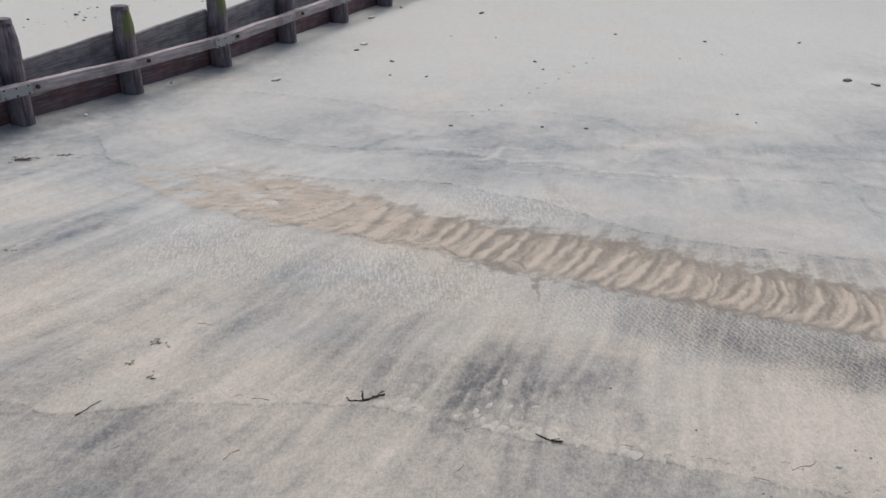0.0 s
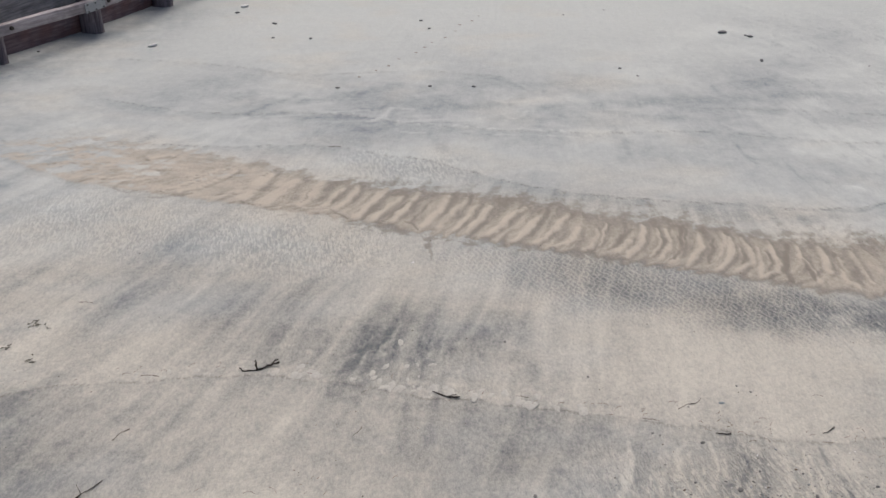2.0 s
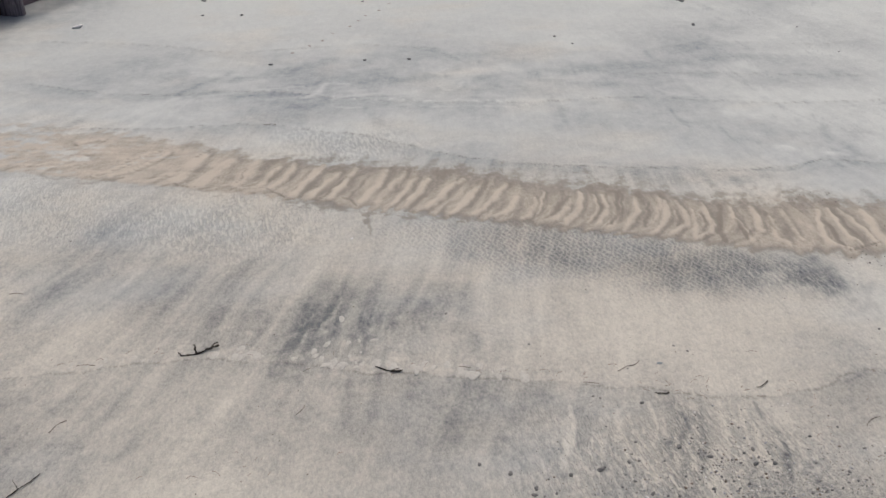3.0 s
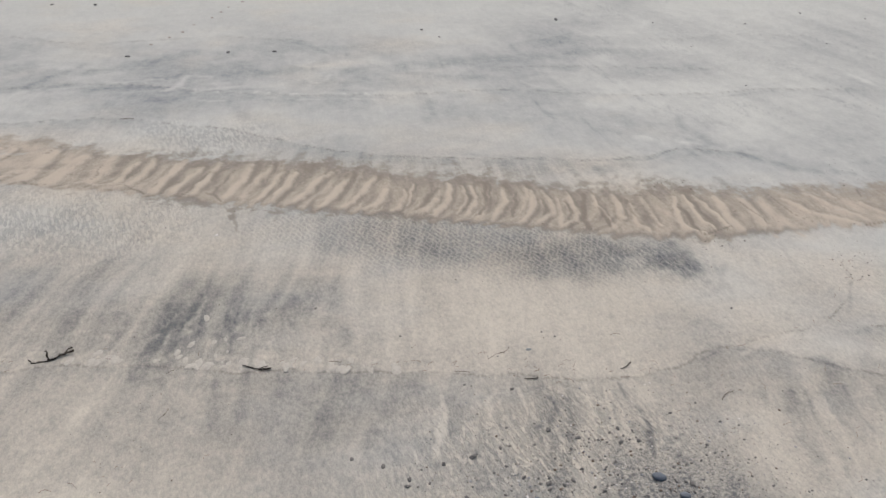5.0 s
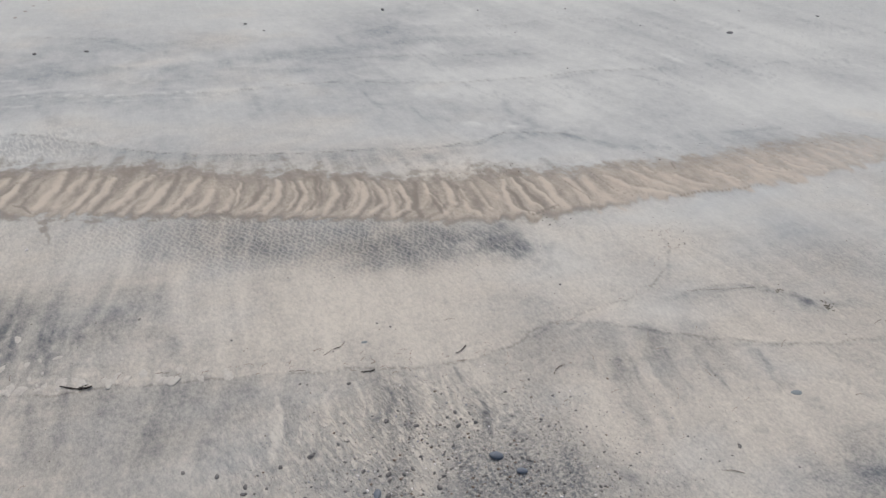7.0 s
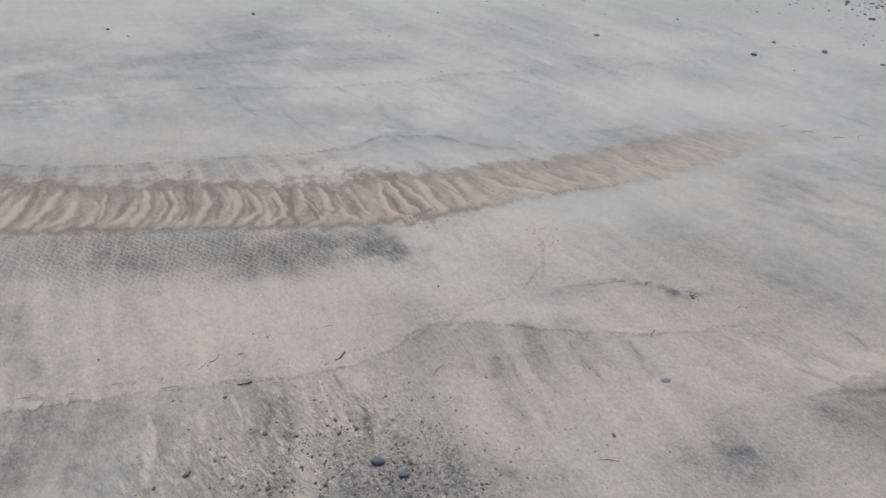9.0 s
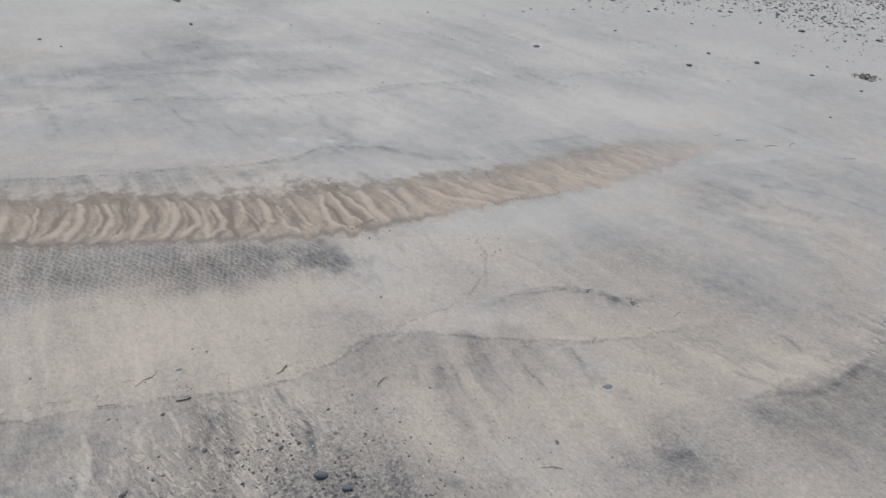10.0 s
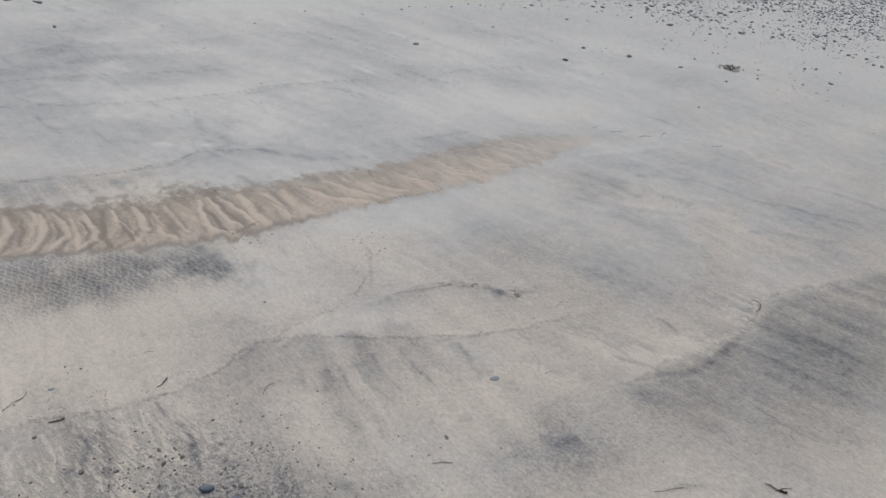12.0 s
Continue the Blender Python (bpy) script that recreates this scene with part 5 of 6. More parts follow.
# ---- stones, shells, twigs and weed on the sand ----
def ball(seed, flat=0.5, rough=0.18, subdivisions=2):
    """A water-worn stone about 1 long, its base a little sunk."""
    bm = bmesh.new()
    bmesh.ops.create_icosphere(bm, subdivisions=subdivisions, radius=0.5)
    for v in bm.verts:
        p = v.co.normalized() * 1.3 + Vector((seed * 3.1, seed * 1.7, 0))
        v.co *= 1 + rough * noise.noise(p) + 0.4 * rough * noise.noise(p * 2.7)
        v.co.y *= 0.72
        v.co.z *= flat
    for f in bm.faces:
        f.smooth = True
    return bm


def stone_mesh(name, seed, flat, mat, rough=0.18, subdivisions=2):
    bm = ball(seed, flat, rough, subdivisions)
    mesh = bpy.data.meshes.new(name)
    bm.to_mesh(mesh)
    bm.free()
    mesh.materials.append(mat)
    return mesh


ROLL = random.Random(5)
GREY_STONES = [stone_mesh("pebble", k, 0.45, PEBBLE, 0.42, 3) for k in range(8)]
DRY_STONES = [stone_mesh("pebble", 60 + k, 0.3, DRY_STONE) for k in range(6)]
SLATE_STONES = [stone_mesh("pebble", 20 + k, 0.4, BLUE, 0.1, 3) for k in range(2)]
CHIPS = [stone_mesh("pebble", 26 + k, 0.22, CHIP, 0.2, 3) for k in range(2)]
PALE_SHELLS = [stone_mesh("shell", 30 + k, 0.3, SHELL, 0.3) for k in range(3)]


def drop_stones(rows, meshes, name, label, category, group, sink=0.12, scale=1.0):
    for k, (x, y, size, *more) in enumerate(rows):
        size *= scale
        ob = new(name, meshes[k % len(meshes)])
        turn = more[0] if more else ROLL.uniform(0, 360)
        ob.matrix_basis = pose(x, y, sand_z(x, y) + size * sink, ROLL.uniform(-8, 8), ROLL.uniform(-8, 8), turn) @ Matrix.Diagonal((size, size * ROLL.uniform(0.85, 1.1), size, 1))
        tagged(ob, label, category, group)


FAR_STONES = [
    (-0.81, 17.16, 0.15), (-1.53, 12.69, 0.09), (-2.15, 13.53, 0.11), (-2.09, 12.75, 0.07), (-2.84, 14.28, 0.11), (-2.46, 17.7, 0.12), (0.13, 13.56, 0.09), (0.24, 13.1, 0.08),
    (-1.3, 15.29, 0.07), (1.6, 15.43, 0.09), (3.04, 14.87, 0.09), (4.59, 14.8, 0.1), (4.63, 12.59, 0.17), (4.96, 12.34, 0.13), (4.68, 11.15, 0.1), (2.69, 10.99, 0.075),
    (2.85, 10.67, 0.05), (0.13, 10.41, 0.075), (0.68, 10.36, 0.075), (-1.03, 10.45, 0.08), (-5.34, 12.3, 0.08), (2.43, 13.76, 0.05), (3.14, 14.01, 0.05), (-0.51, 15.17, 0.06),
]
RIGHT_STONES = [
    (6.03, 10.84, 0.08), (7.38, 10.62, 0.08), (6.06, 9.79, 0.06), (5.99, 8.36, 0.055), (11.18, 9.34, 0.11), (10.94, 7.58, 0.2, -20), (12.29, 7.33, 0.21, 20),
    (12.71, 6.61, 0.15), (12.83, 5.85, 0.12), (11.18, 5.34, 0.1), (15.13, 8.39, 0.26), (16.24, 7.5, 0.24), (4.92, 12.41, 0.12), (8.56, 11.01, 0.09), (10.1, 9.9, 0.07),
    (9.4, 10.6, 0.08), (10.6, 10.8, 0.1), (11.6, 8.4, 0.07), (13.4, 7.4, 0.1), (13.1, 9.3, 0.12), (8.0, 9.6, 0.06), (11.0, 6.9, 0.07), (14.2, 6.9, 0.09),
]
NEAR_PEBBLES = [
    (0.4, 3.39, 0.035), (0.56, 3.3, 0.04), (0.68, 3.18, 0.036), (0.66, 3.13, 0.045), (1.57, 3.38, 0.05), (1.07, 3.26, 0.055), (1.98, 3.3, 0.04), (1.92, 3.28, 0.028), (1.72, 3.28, 0.045),
    (1.3, 3.05, 0.04), (1.42, 2.98, 0.05), (1.36, 2.84, 0.055), (0.95, 2.98, 0.04), (0.8, 2.8, 0.035), (1.85, 3.05, 0.035), (1.66, 2.9, 0.03), (2.16, 2.94, 0.03), (2.2, 2.8, 0.05), (1.15, 2.75, 0.05),
    (2.36, 3.36, 0.03), (2.62, 3.22, 0.028), (3.33, 4.27, 0.03), (1.88, 4.31, 0.024), (1.95, 4.24, 0.028), (0.92, 4.46, 0.03), (0.41, 4.89, 0.03), (3.43, 2.43, 0.035), (1.5, 4.12, 0.02),
]
GRIT_PEBBLES = [
    (1.48, 3.78, 0.031), (1.2, 3.88, 0.021), (1.24, 3.86, 0.017), (1.2, 3.6, 0.017), (1.51, 3.45, 0.02), (1.67, 3.44, 0.02), (1.78, 3.26, 0.02), (1.83, 3.24, 0.02), (1.87, 3.21, 0.02), (1.99, 3.24, 0.027), (2.06, 3.27, 0.024), (2.06, 3.18, 0.034), (1.96, 2.97, 0.023), (2.29, 3.15, 0.02), (2.44, 3.06, 0.024), (2.5, 2.99, 0.017), (2.24, 2.94, 0.02), (2.34, 2.95, 0.02), (1.59, 3.12, 0.019), (1.64, 3.04, 0.025), (1.73, 3.09, 0.019), (1.7, 2.86, 0.028), (1.56, 2.97, 0.037), (1.5, 2.95, 0.031), (1.64, 2.79, 0.043), (1.41, 2.94, 0.031), (1.92, 2.78, 0.025), (1.95, 2.7, 0.025), (2.37, 2.62, 0.019), (2.18, 2.61, 0.031), (2.26, 2.51, 0.031), (2.07, 2.58, 0.031), (1.83, 2.68, 0.027), (1.16, 2.95, 0.024), (2.61, 2.53, 0.025), (2.47, 2.47, 0.028), (2.73, 2.39, 0.019), (1.95, 3.19, 0.04), (3.42, 2.42, 0.027), (3.33, 2.38, 0.016), (3.14, 2.43, 0.016), (2.72, 3.17, 0.018), (3.64, 2.16, 0.02), (2.56, 3.41, 0.022), (1.24, 3.29, 0.032), (0.89, 3.24, 0.031), (1.23, 3.15, 0.025), (0.68, 3.17, 0.03), (0.78, 3.12, 0.024),
]
drop_stones(FAR_STONES, DRY_STONES, "pebble", "dark grey rounded pebble lying on pale sand", "pebble", "scattered pebbles", scale=0.8)
drop_stones(RIGHT_STONES, DRY_STONES, "pebble", "dark grey flat pebble lying on streaked sand", "pebble", "scattered pebbles", scale=0.52)
drop_stones(NEAR_PEBBLES, GREY_STONES, "pebble", "small dark wet pebble half sunk in coarse sand", "pebble", "pebbles in the grit", 0.03, 0.8)
drop_stones(GRIT_PEBBLES, GREY_STONES, "pebble", "small dark wet pebble half sunk in coarse sand", "pebble", "pebbles in the grit", 0.03, 0.9)
drop_stones([(1.72, 3.39, 0.013), (1.69, 2.96, 0.016), (1.63, 2.95, 0.013), (1.26, 3.03, 0.022), (1.27, 2.91, 0.024), (1.5, 2.84, 0.018), (1.63, 3.13, 0.013), (2.23, 2.49, 0.021), (2.54, 2.6, 0.013), (2.41, 2.43, 0.018), (2.75, 3.22, 0.014)], PALE_SHELLS, "shell", "white shell fragment among dark grit", "shell", "white shells")
drop_stones([(2.04, 2.885, 0.085, -25), (2.12, 2.73, 0.065, -20)], SLATE_STONES, "slate_pebble", "smooth oval blue-grey slate pebble on dark grit", "pebble", "slate pebbles")
drop_stones([(1.31, 2.87, 0.07, 60)], SLATE_STONES, "slate_pebble", "blue-grey pebble sunk in wet dark grit", "pebble", "slate pebbles", 0.0)
drop_stones([(9.17, 9.03, 0.15, 10)], DRY_STONES, "slate_pebble", "flat dark grey slate pebble on pale sand", "pebble", "slate pebbles", -0.05)
drop_stones([(1.72, 4.145, 0.05, -15), (4.13, 2.68, 0.085, -10)], CHIPS, "slate_pebble", "thin blue-green slate chip bedded in pale sand", "pebble", "slate pebbles", -0.06)
drop_stones([(-3.77, 12.44, 0.15, 20), (-2.92, 16.7, 0.16, 0), (-2.77, 14.66, 0.14, 0), (-5.98, 10.76, 0.08), (11.9, 4.29, 0.05), (12.12, 4.2, 0.05), (12.89, 3.53, 0.06), (-0.21, 6.04, 0.03)],
            PALE_SHELLS, "shell", "small white broken sea shell on the sand", "shell", "white shells")


# Thin flat discs of darker sand stand for the prints.
PRINT_DISCS = [stone_mesh("paw_print", 40 + k, 0.06, PRINT_SAND, 0.3) for k in range(2)]
drop_stones([(x, y, 0.075, 90) for x, y in PRINTS], PRINT_DISCS, "paw_print", "small dark flat print on pale sand", "print", "trail of prints", 0.0)


def strew(name, count, where, size, mat, label, category, seed, flat=0.5, subdivisions=1, rise=0.02):
    """Many small stones in one mesh; where(rng) gives a place or None."""
    rng = random.Random(seed)
    shapes = []
    for k in range(6):
        bm = ball(seed + k, flat, 0.5, subdivisions)
        bm.verts.ensure_lookup_table()
        shapes.append((np.array([v.co[:] for v in bm.verts]), np.array([[v.index for v in f.verts] for f in bm.faces])))
        bm.free()
    places = []
    while len(places) < count:
        p = where(rng)
        if p is not None:
            places.append(p)
    x, y = np.array(places).T
    z = beach(x, y)[0]
    verts, faces, base = [], [], 0
    for k in range(count):
        co, fs = shapes[k % 6]
        a, big = rng.uniform(0, 2 * math.pi), size(rng, x[k], y[k])
        c, s = math.cos(a) * big, math.sin(a) * big
        verts.append(np.stack([x[k] + c * co[:, 0] - s * co[:, 1], y[k] + s * co[:, 0] + c * co[:, 1], z[k] + big * (co[:, 2] + rise)], -1))
        faces.append(fs + base)
        base += len(co)
    mesh = bpy.data.meshes.new(name)
    mesh.from_pydata(np.concatenate(verts).tolist(), [], np.concatenate(faces).tolist())
    mesh.polygons.foreach_set("use_smooth", np.ones(len(mesh.polygons), dtype=bool))
    mesh.materials.append(mat)
    return tagged(new(name, mesh), label, category, kind="stuff")


def in_grit(rng):
    x, y = rng.gauss(1.8, 0.5), rng.gauss(2.55, 0.45)
    return (x, y) if 1.6 < y < 3.8 and rng.random() < 0.15 + 0.85 * abs(math.sin(x * 9 + 1.6 * y + 2 * noise.noise(Vector((x * 2, y, 5))))) else None


def in_shingle(rng):
    x, y = rng.uniform(8.5, 30), rng.uniform(2.5, 18)
    g = 0.85 * (x - 12.8) + 0.5 * (y - 7.5) + 2.6 * noise.noise(Vector((x * 0.4, y * 0.7, 3)))
    return (x, y) if rng.random() < (max(0.0, min(g, 6.5) + 1.0) / 7.5) ** 2.4 else None


def behind_groyne(rng):
    x = rng.gauss(-8.9, 0.8)
    return (x, 16.0 + 0.6 * (x + 9) + rng.gauss(1.2, 0.9))


def on_sand(rng):
    x, y = rng.uniform(-4, 8), rng.uniform(1.2, 6.5)
    return (x, y) if noise.noise(Vector((x, y, 1))) > -0.1 else None


strew("grit", 5200, in_grit, lambda r, x, y: min(0.022, 0.0038 * r.paretovariate(2.2)), PEBBLE, "dark coarse grit and tiny pebbles on the sand", "grit", 50)
strew("pale_grit", 900, in_grit, lambda r, x, y: min(0.02, 0.006 * r.paretovariate(2.4)), SHINGLE, "pale grey grit among dark grit", "grit", 64)
strew("brown_grit", 800, in_grit, lambda r, x, y: min(0.022, 0.0055 * r.paretovariate(2.2)), BROWN_STONE, "brown and rust-coloured grit among dark grit", "grit", 57)
strew("shell_grit", 130, in_grit, lambda r, x, y: r.uniform(0.007, 0.014), SHELL, "white shell crumbs among dark grit", "shell bits", 61)
strew("shingle", 36000, in_shingle, lambda r, x, y: min(0.1, 0.023 * r.paretovariate(2.1)), SHINGLE, "grey shingle thickening up the beach", "shingle", 70, 0.4, rise=0.12)
strew("weed_bits", 28, behind_groyne, lambda r, x, y: min(0.1, 0.03 * r.paretovariate(1.8)), WEED, "dark weed crumbs on sand beyond the groyne", "debris", 90)
strew("specks", 1500, on_sand, lambda r, x, y: min(0.013, 0.0035 * r.paretovariate(2.6)), DRY_TWIG, "dark specks of driftwood and weed on sand", "debris", 80, 0.5)


def sand_lumps(count, points, lo, hi, spread, lift, size, turn, label, seed):
    """Low crumbs of pale sand left standing along a tide line, as one mesh."""
    rng = random.Random(seed)
    line = smooth_line(points)
    line = line[(line[:, 0] > lo) & (line[:, 0] < hi)]
    shapes = []
    for k in range(6):
        bm = ball(seed + k, 0.2, 0.3, 3)
        shapes.append((np.array([v.co[:] for v in bm.verts]), [[v.index for v in f.verts] for f in bm.faces]))
        bm.free()
    verts, faces = [], []
    for k in range(count):
        px, py = line[rng.randrange(len(line))]
        px, py = px + rng.uniform(-0.08, 0.08), py + lift + abs(rng.gauss(0, spread))
        co, fs = shapes[k % 6]
        big, wide, a = size * rng.uniform(0.5, 1.45), rng.uniform(0.55, 0.9), radians(turn + rng.gauss(0, 22))
        c, q = math.cos(a) * big, math.sin(a) * big
        base = len(verts)
        verts += np.stack([px + c * co[:, 0] - q * wide * co[:, 1], py + q * co[:, 0] + c * wide * co[:, 1], sand_z(px, py) + big * (co[:, 2] - 0.045)], -1).tolist()
        faces += [[v + base for v in f] for f in fs]
    mesh = bpy.data.meshes.new("sand_crumbs")
    mesh.from_pydata(verts, [], faces)
    mesh.polygons.foreach_set("use_smooth", np.ones(len(mesh.polygons), dtype=bool))
    mesh.materials.append(LUMP)
    return tagged(new("sand_crumbs", mesh), label, "sand crumbs", kind="stuff")


sand_lumps(58, WRACK_LINE, -1.15, 0.85, 0.06, 0.02, 0.075, 62, "pale crumbs of sand along the tide line", 21)
sand_lumps(14, WRACK_LINE, -0.6, 0.5, 0.25, 0.1, 0.06, 64, "pale crumbs of sand on dark sand", 22)
sand_lumps(12, WRACK_LINE, -2.2, -1.3, 0.05, 0.02, 0.045, 62, "pale crumbs of sand along the tide line", 23)
sand_lumps(26, RIGHT_EDGE, 5.4, 8.0, 0.04, 0.0, 0.06, 100, "pale crumbs of sand at the edge of dark sand", 24)


def in_spots(rng):
    x, y, wide, deep = rng.choice(DEBRIS_SPOTS)
    return x + rng.gauss(0, wide), y + rng.gauss(0, deep)


DEBRIS_SPOTS = [(5.63, 6.08, 0.35, 0.12), (4.61, 4.72, 0.12, 0.12), (3.78, 5.13, 0.12, 0.08), (3.90, 6.15, 0.2, 0.08), (4.62, 4.6, 0.05, 0.15)]
strew("debris_specks", 90, in_spots, lambda r, x, y: min(0.02, 0.007 * r.paretovariate(2.8)), TWIG, "dark specks of weed beside the brown band", "debris", 83, 0.35)


WOBBLE = random.Random(17)


def tube(runs, sides=6):
    """Thin tapering stems: each run is a list of points and a thickness at either end."""
    bm = bmesh.new()
    for points, thick, thin in runs:
        line = smooth_line(points, 4)
        rings = []
        for k, p in enumerate(line):
            d = Vector(line[min(k + 1, len(line) - 1)] - line[max(k - 1, 0)]).normalized()
            a = d.orthogonal().normalized()
            b = d.cross(a)
            r = (thick + (thin - thick) * k / (len(line) - 1)) * WOBBLE.uniform(0.6, 1.25)
            p = Vector(p) + Vector((WOBBLE.uniform(-1, 1), WOBBLE.uniform(-1, 1), 0)) * max(thick, thin) * 0.9
            rings.append([bm.verts.new(p + r * (math.cos(q) * a + math.sin(q) * b)) for q in np.arange(sides) * 2 * math.pi / sides])
        for low, high in zip(rings, rings[1:]):
            for q in range(sides):
                bm.faces.new((low[q], low[(q + 1) % sides], high[(q + 1) % sides], high[q]))
        bm.faces.new(rings[0][::-1])
        bm.faces.new(rings[-1])
    for f in bm.faces:
        f.smooth = True
    return bm


def twig(runs, label, name="twig", category="twig", mat=None, girth=0.7):
    flat = [p for points, *_ in runs for p in points]
    x, y = sum(p[0] for p in flat) / len(flat), sum(p[1] for p in flat) / len(flat)
    z = sand_z(x, y)
    moved = [([(px - x, py - y, pz) for px, py, pz in points], girth * a, girth * b) for points, a, b in runs]
    ob = part(name, tube(moved), mat or TWIG, None, label)
    ob.location = (x, y, z)
    return tagged(ob, label, category, "twigs on the beach")


twig([([(-1.43, 4.68, 0.012), (-1.37, 4.655, 0.004), (-1.3, 4.665, 0.008), (-1.22, 4.71, 0.012), (-1.165, 4.725, 0.02)], 0.004, 0.006),
      ([(-1.305, 4.665, 0.008), (-1.31, 4.685, 0.05), (-1.315, 4.69, 0.075)], 0.007, 0.003), ([(-1.215, 4.705, 0.012), (-1.19, 4.75, 0.018), (-1.165, 4.755, 0.02)], 0.005, 0.003)],
     "dark forked driftwood twig lying along the tide line", girth=1.25)
twig([([(-0.13, 4.36, 0.008), (-0.07, 4.32, 0.006), (-0.02, 4.29, 0.008), (0.045, 4.285, 0.012)], 0.004, 0.006), ([(-0.03, 4.3, 0.008), (0.03, 4.31, 0.012)], 0.004, 0.002)],
     "dark bent twig lying on the tide line", girth=1.0)
twig([([(-3.23, 4.4, 0.006), (-3.19, 4.46, 0.006), (-3.16, 4.52, 0.008), (-3.12, 4.57, 0.006)], 0.006, 0.004)], "thin crooked twig on grey sand", girth=0.75)
twig([([(-2.23, 3.48, 0.006), (-2.15, 3.57, 0.01), (-2.1, 3.62, 0.008), (-2.06, 3.68, 0.006)], 0.008, 0.004), ([(-2.15, 3.57, 0.01), (-2.2, 3.64, 0.014)], 0.005, 0.003)], "dark knotted driftwood twig on grey sand", girth=0.6)
twig([([(4.77, 0.96, 0.01), (4.78, 0.92, 0.012), (4.785, 0.88, 0.01), (4.81, 0.84, 0.008)], 0.006, 0.015), ([(4.785, 0.88, 0.01), (4.83, 0.86, 0.015), (4.87, 0.83, 0.01)], 0.006, 0.003)], "dark branching piece of driftwood", girth=0.5)
twig([([(4.13, 1.35, 0.005), (4.2, 1.31, 0.008), (4.26, 1.29, 0.006), (4.31, 1.26, 0.006)], 0.003, 0.003)], "thin brown stalk lying on the sand", mat=DRY_TWIG)
twig([([(4.2, 3.87, 0.004), (4.42, 3.8, 0.006), (4.6, 3.755, 0.004), (4.73, 3.72, 0.006)], 0.001, 0.002)], "long thin stalk lying on pale sand", mat=DRY_TWIG)
twig([([(6.82, 2.16, 0.006), (6.83, 2.1, 0.008), (6.76, 2.05, 0.008), (6.66, 2.04, 0.006)], 0.004, 0.005)], "thin curled stalk at the edge of dark sand")
twig([([(2.24, 3.815, 0.005), (2.29, 3.83, 0.008), (2.34, 3.87, 0.006)], 0.003, 0.006)], "short dark twig on the tide line")
twig([([(1.59, 3.86, 0.005), (1.63, 3.84, 0.008), (1.68, 3.845, 0.006)], 0.005, 0.006)], "short dark twig on the tide line")
twig([([(1.43, 4.1, 0.004), (1.5, 4.14, 0.006), (1.56, 4.15, 0.004), (1.6, 4.19, 0.006)], 0.003, 0.003)], "thin reddish thread of weed on sand", mat=DRY_TWIG)
twig([([(2.74, 3.4, 0.004), (2.79, 3.44, 0.006), (2.86, 3.46, 0.004)], 0.003, 0.003)], "thin reddish thread of weed on sand", mat=DRY_TWIG)
twig([([(3.19, 2.31, 0.004), (3.25, 2.28, 0.006), (3.3, 2.24, 0.004)], 0.002, 0.003)], "thin dark stalk lying on the sand", mat=DRY_TWIG)
for x, y, size, *known in ((-2.72, 5.6, 0.11, -0.14), (-2.06, 4.07, 0.13, 0.9), (-0.61, 4.01, 0.1, 0.96), (-2.82, 4.09, 0.05), (-2.02, 4.65, 0.12, -0.12), (-0.57, 4.39, 0.06), (0.45, 4.27, 0.08), (-3.5, 5.05, 0.06), (2.36, 4.16, 0.07), (1.22, 4.0, 0.1),
                   (5.0, 1.13, 0.05), (4.43, 3.1, 0.1), (5.3, 3.05, 0.1), (9.1, 5.26, 0.16), (8.95, 5.5, 0.14), (10.0, 4.36, 0.16), (9.65, 4.92, 0.2), (9.35, 5.0, 0.18), (4.5, 2.5, 0.06), (-5.9, 9.15, 0.1), (-6.05, 9.08, 0.14), (-5.2, 9.27, 0.12), (-2.4, 9.62, 0.1), (-0.97, 8.53, 0.14)):
    a, bend_ = ROLL.uniform(-0.6, 0.7), ROLL.uniform(-0.25, 0.25)
    a = known[0] if known else a
    dx, dy = math.cos(a) * size / 2, math.sin(a) * size / 2
    twig([([(x - dx, y - dy, 0.005), (x - bend_ * dy, y + bend_ * dx, 0.012), (x + dx, y + dy, 0.006)], 0.012 * size + 0.001, 0.02 * size + 0.001)], "short brown bit of driftwood on the sand", mat=DRY_TWIG)


def weed_clump(x, y, spread, count, label, seed):
    rng = random.Random(seed)
    runs = []
    for _ in range(count):
        px, py = x + rng.gauss(0, spread), y + rng.gauss(0, spread * 0.7)
        a, size = rng.uniform(0, 6.3), rng.uniform(0.4, 1.0) * spread
        runs.append(([(px, py, 0.004), (px + math.cos(a) * size / 2, py + math.sin(a) * size / 2, rng.uniform(0.08, 0.3) * spread), (px + math.cos(a + 0.6) * size, py + math.sin(a + 0.6) * size, 0.01)], 0.02 * spread + 0.003, 0.01 * spread + 0.002))
    return tagged(twig(runs, label, "seaweed", "seaweed", WEED, 0.9), kind="stuff")


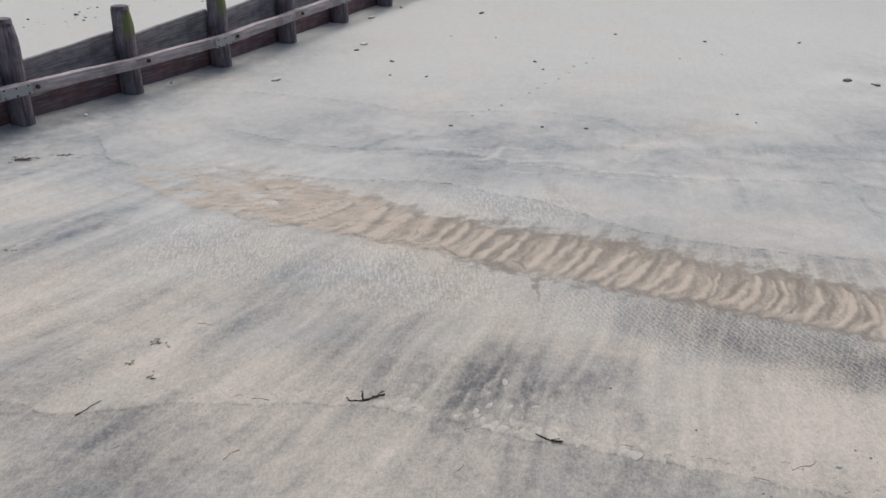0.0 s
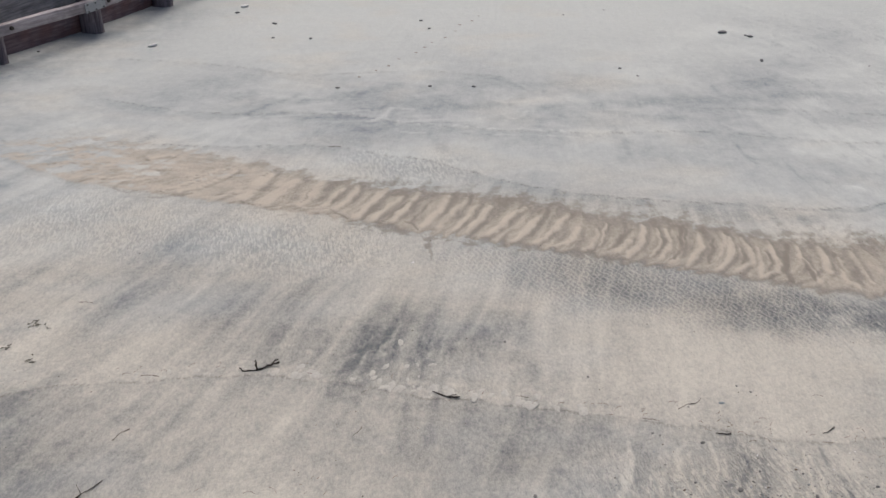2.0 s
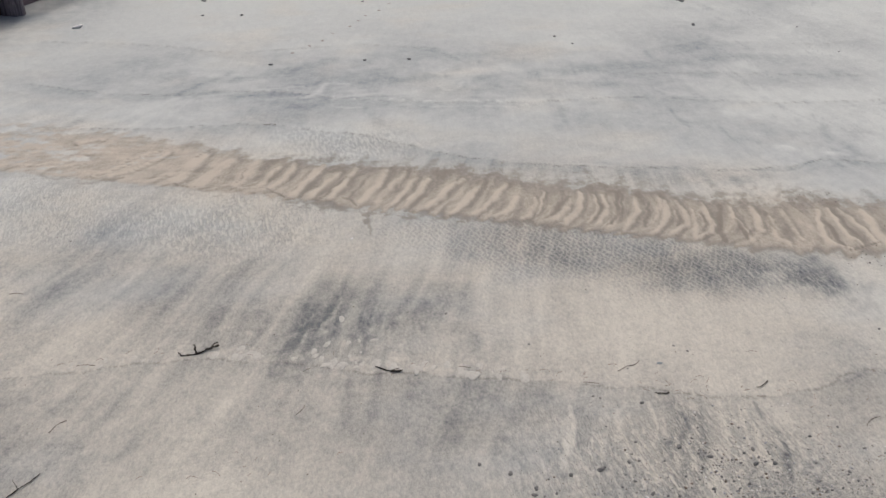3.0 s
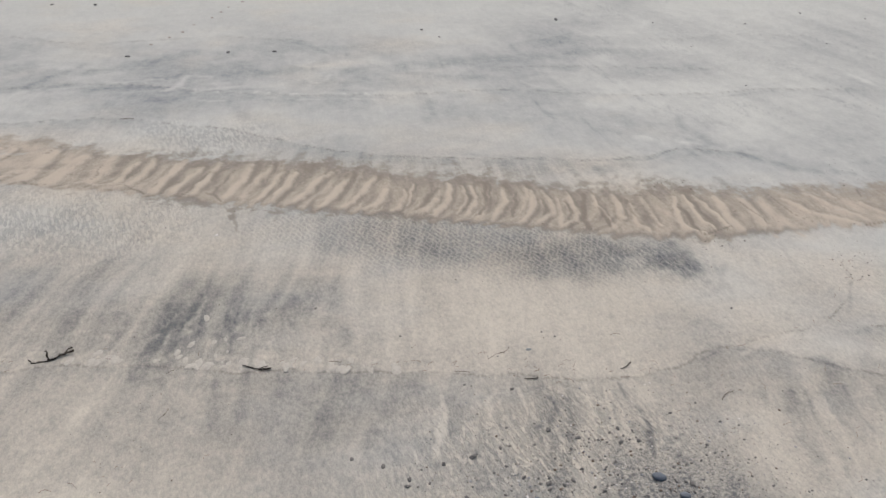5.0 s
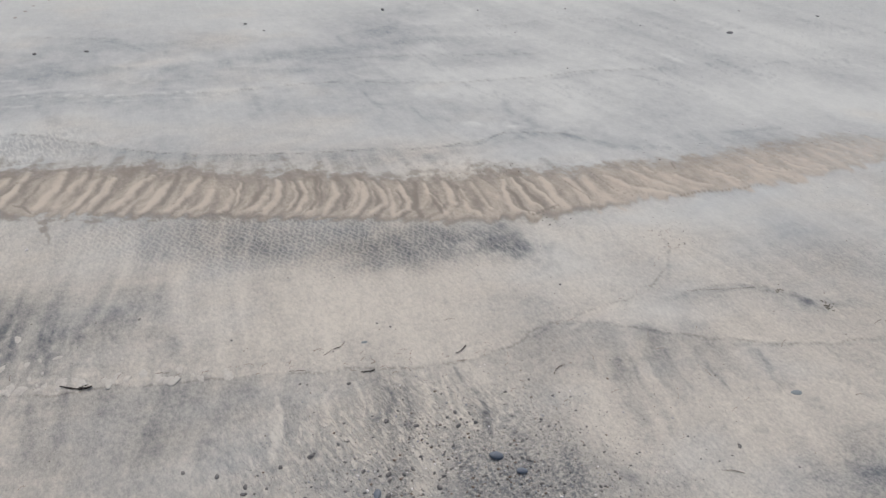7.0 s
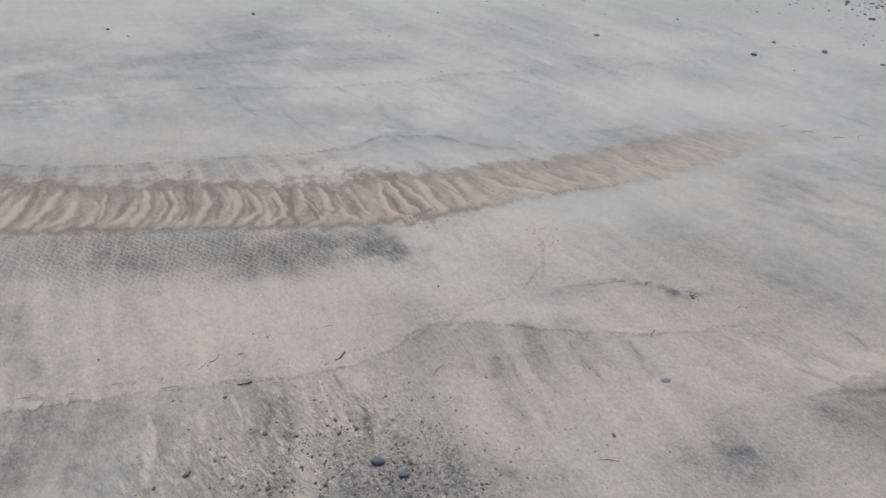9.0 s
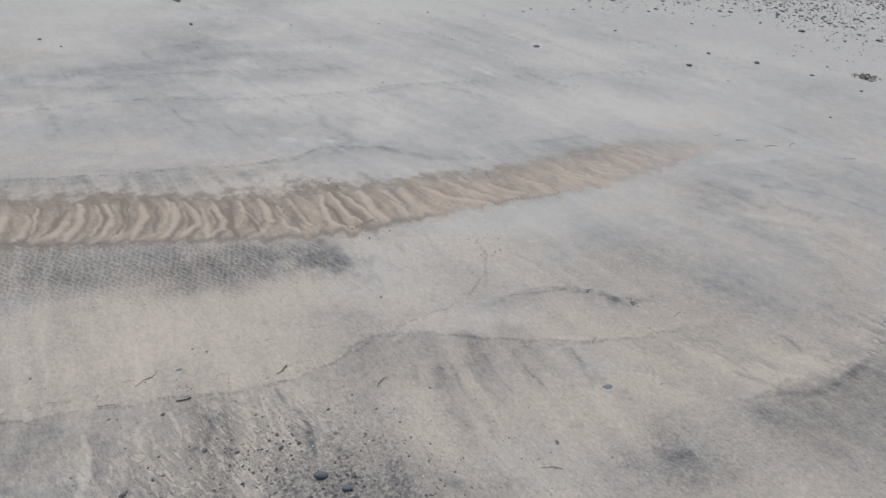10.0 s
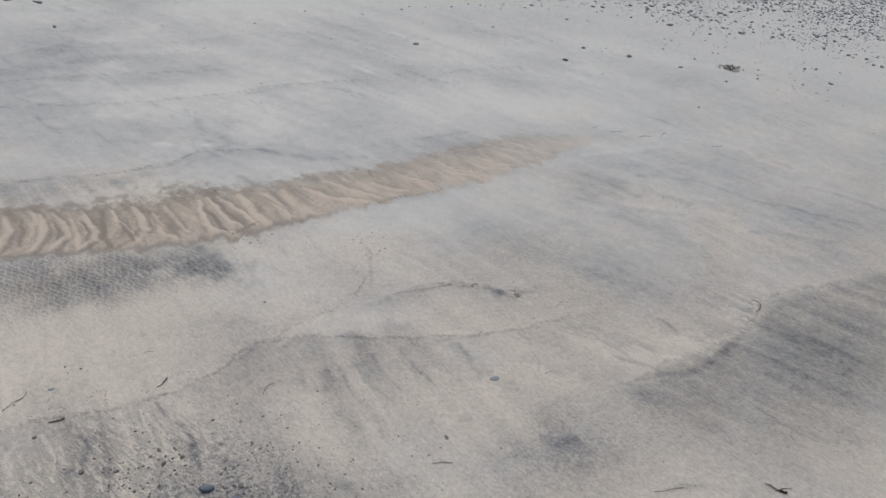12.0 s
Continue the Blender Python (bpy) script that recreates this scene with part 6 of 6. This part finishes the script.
weed_clump(13.6, 6.24, 0.11, 55, "tangled clump of brown dried seaweed", 3)
weed_clump(-2.98, 5.31, 0.045, 10, "small dark tangle of seaweed on sand", 4)
weed_clump(-2.88, 4.9, 0.04, 7, "small brown tuft of seaweed on sand", 6)
weed_clump(-3.12, 5.03, 0.04, 6, "small dark strand of seaweed on sand", 7)
weed_clump(5.1, 3.32, 0.026, 12, "dark wet strands of seaweed in a hollow", 8)
weed_clump(4.9, 3.62, 0.02, 6, "dark wet strands of seaweed in a hollow", 9)
weed_clump(-4.95, 6.8, 0.04, 6, "thin dark strands of weed on sand", 10)
weed_clump(-6.01, 9.11, 0.06, 45, "dark tangle of weed at the foot of the groyne", 11)
weed_clump(-5.58, 9.25, 0.05, 20, "small dark strands of weed on sand", 12)


def weed_threads(count, points, lo, hi, spread, label, seed):
    """Short reddish threads of dried weed scattered along a tide line, as one mesh."""
    rng = random.Random(seed)
    line = smooth_line(points)
    line = line[(line[:, 0] > lo) & (line[:, 0] < hi)]
    runs = []
    for _ in range(count):
        px, py = line[rng.randrange(len(line))]
        px, py, a, size = px + rng.uniform(-0.1, 0.1), py + rng.gauss(0.04, spread), rng.gauss(0.5, 0.6), rng.uniform(0.015, 0.07)
        lift = sand_z(px, py) + 0.003
        bow = rng.uniform(-0.5, 0.5)
        runs.append(([(px, py, lift), (px + size * math.cos(a) / 2, py + size * math.sin(a) / 2, lift + 0.004), (px + size * math.cos(a + bow), py + size * math.sin(a + bow), lift)], 0.0013, 0.0009))
    return tagged(part("weed_threads", tube(runs), THREAD, None, label), label, "weed", kind="stuff")


weed_threads(34, WRACK_LINE, 0.5, 2.5, 0.09, "thin reddish threads of dried weed along the tide line", 31)
weed_threads(22, WRACK_LINE, -3.4, 0.4, 0.08, "thin brown threads of dried weed along the tide line", 32)
weed_threads(16, BOWL_LINE, 3.0, 4.6, 0.05, "thin brown threads of weed along a curved line", 33)
weed_threads(26, [(2.2, 3.3), (2.8, 3.4), (3.6, 2.9), (4.6, 2.3)], 2.2, 4.6, 0.35, "thin brown threads of weed scattered on sand", 34)
weed_threads(11, [(-1.5, 3.5), (-0.9, 3.55), (-0.4, 3.5)], -1.5, -0.4, 0.06, "short brown bits of weed on sand", 35)
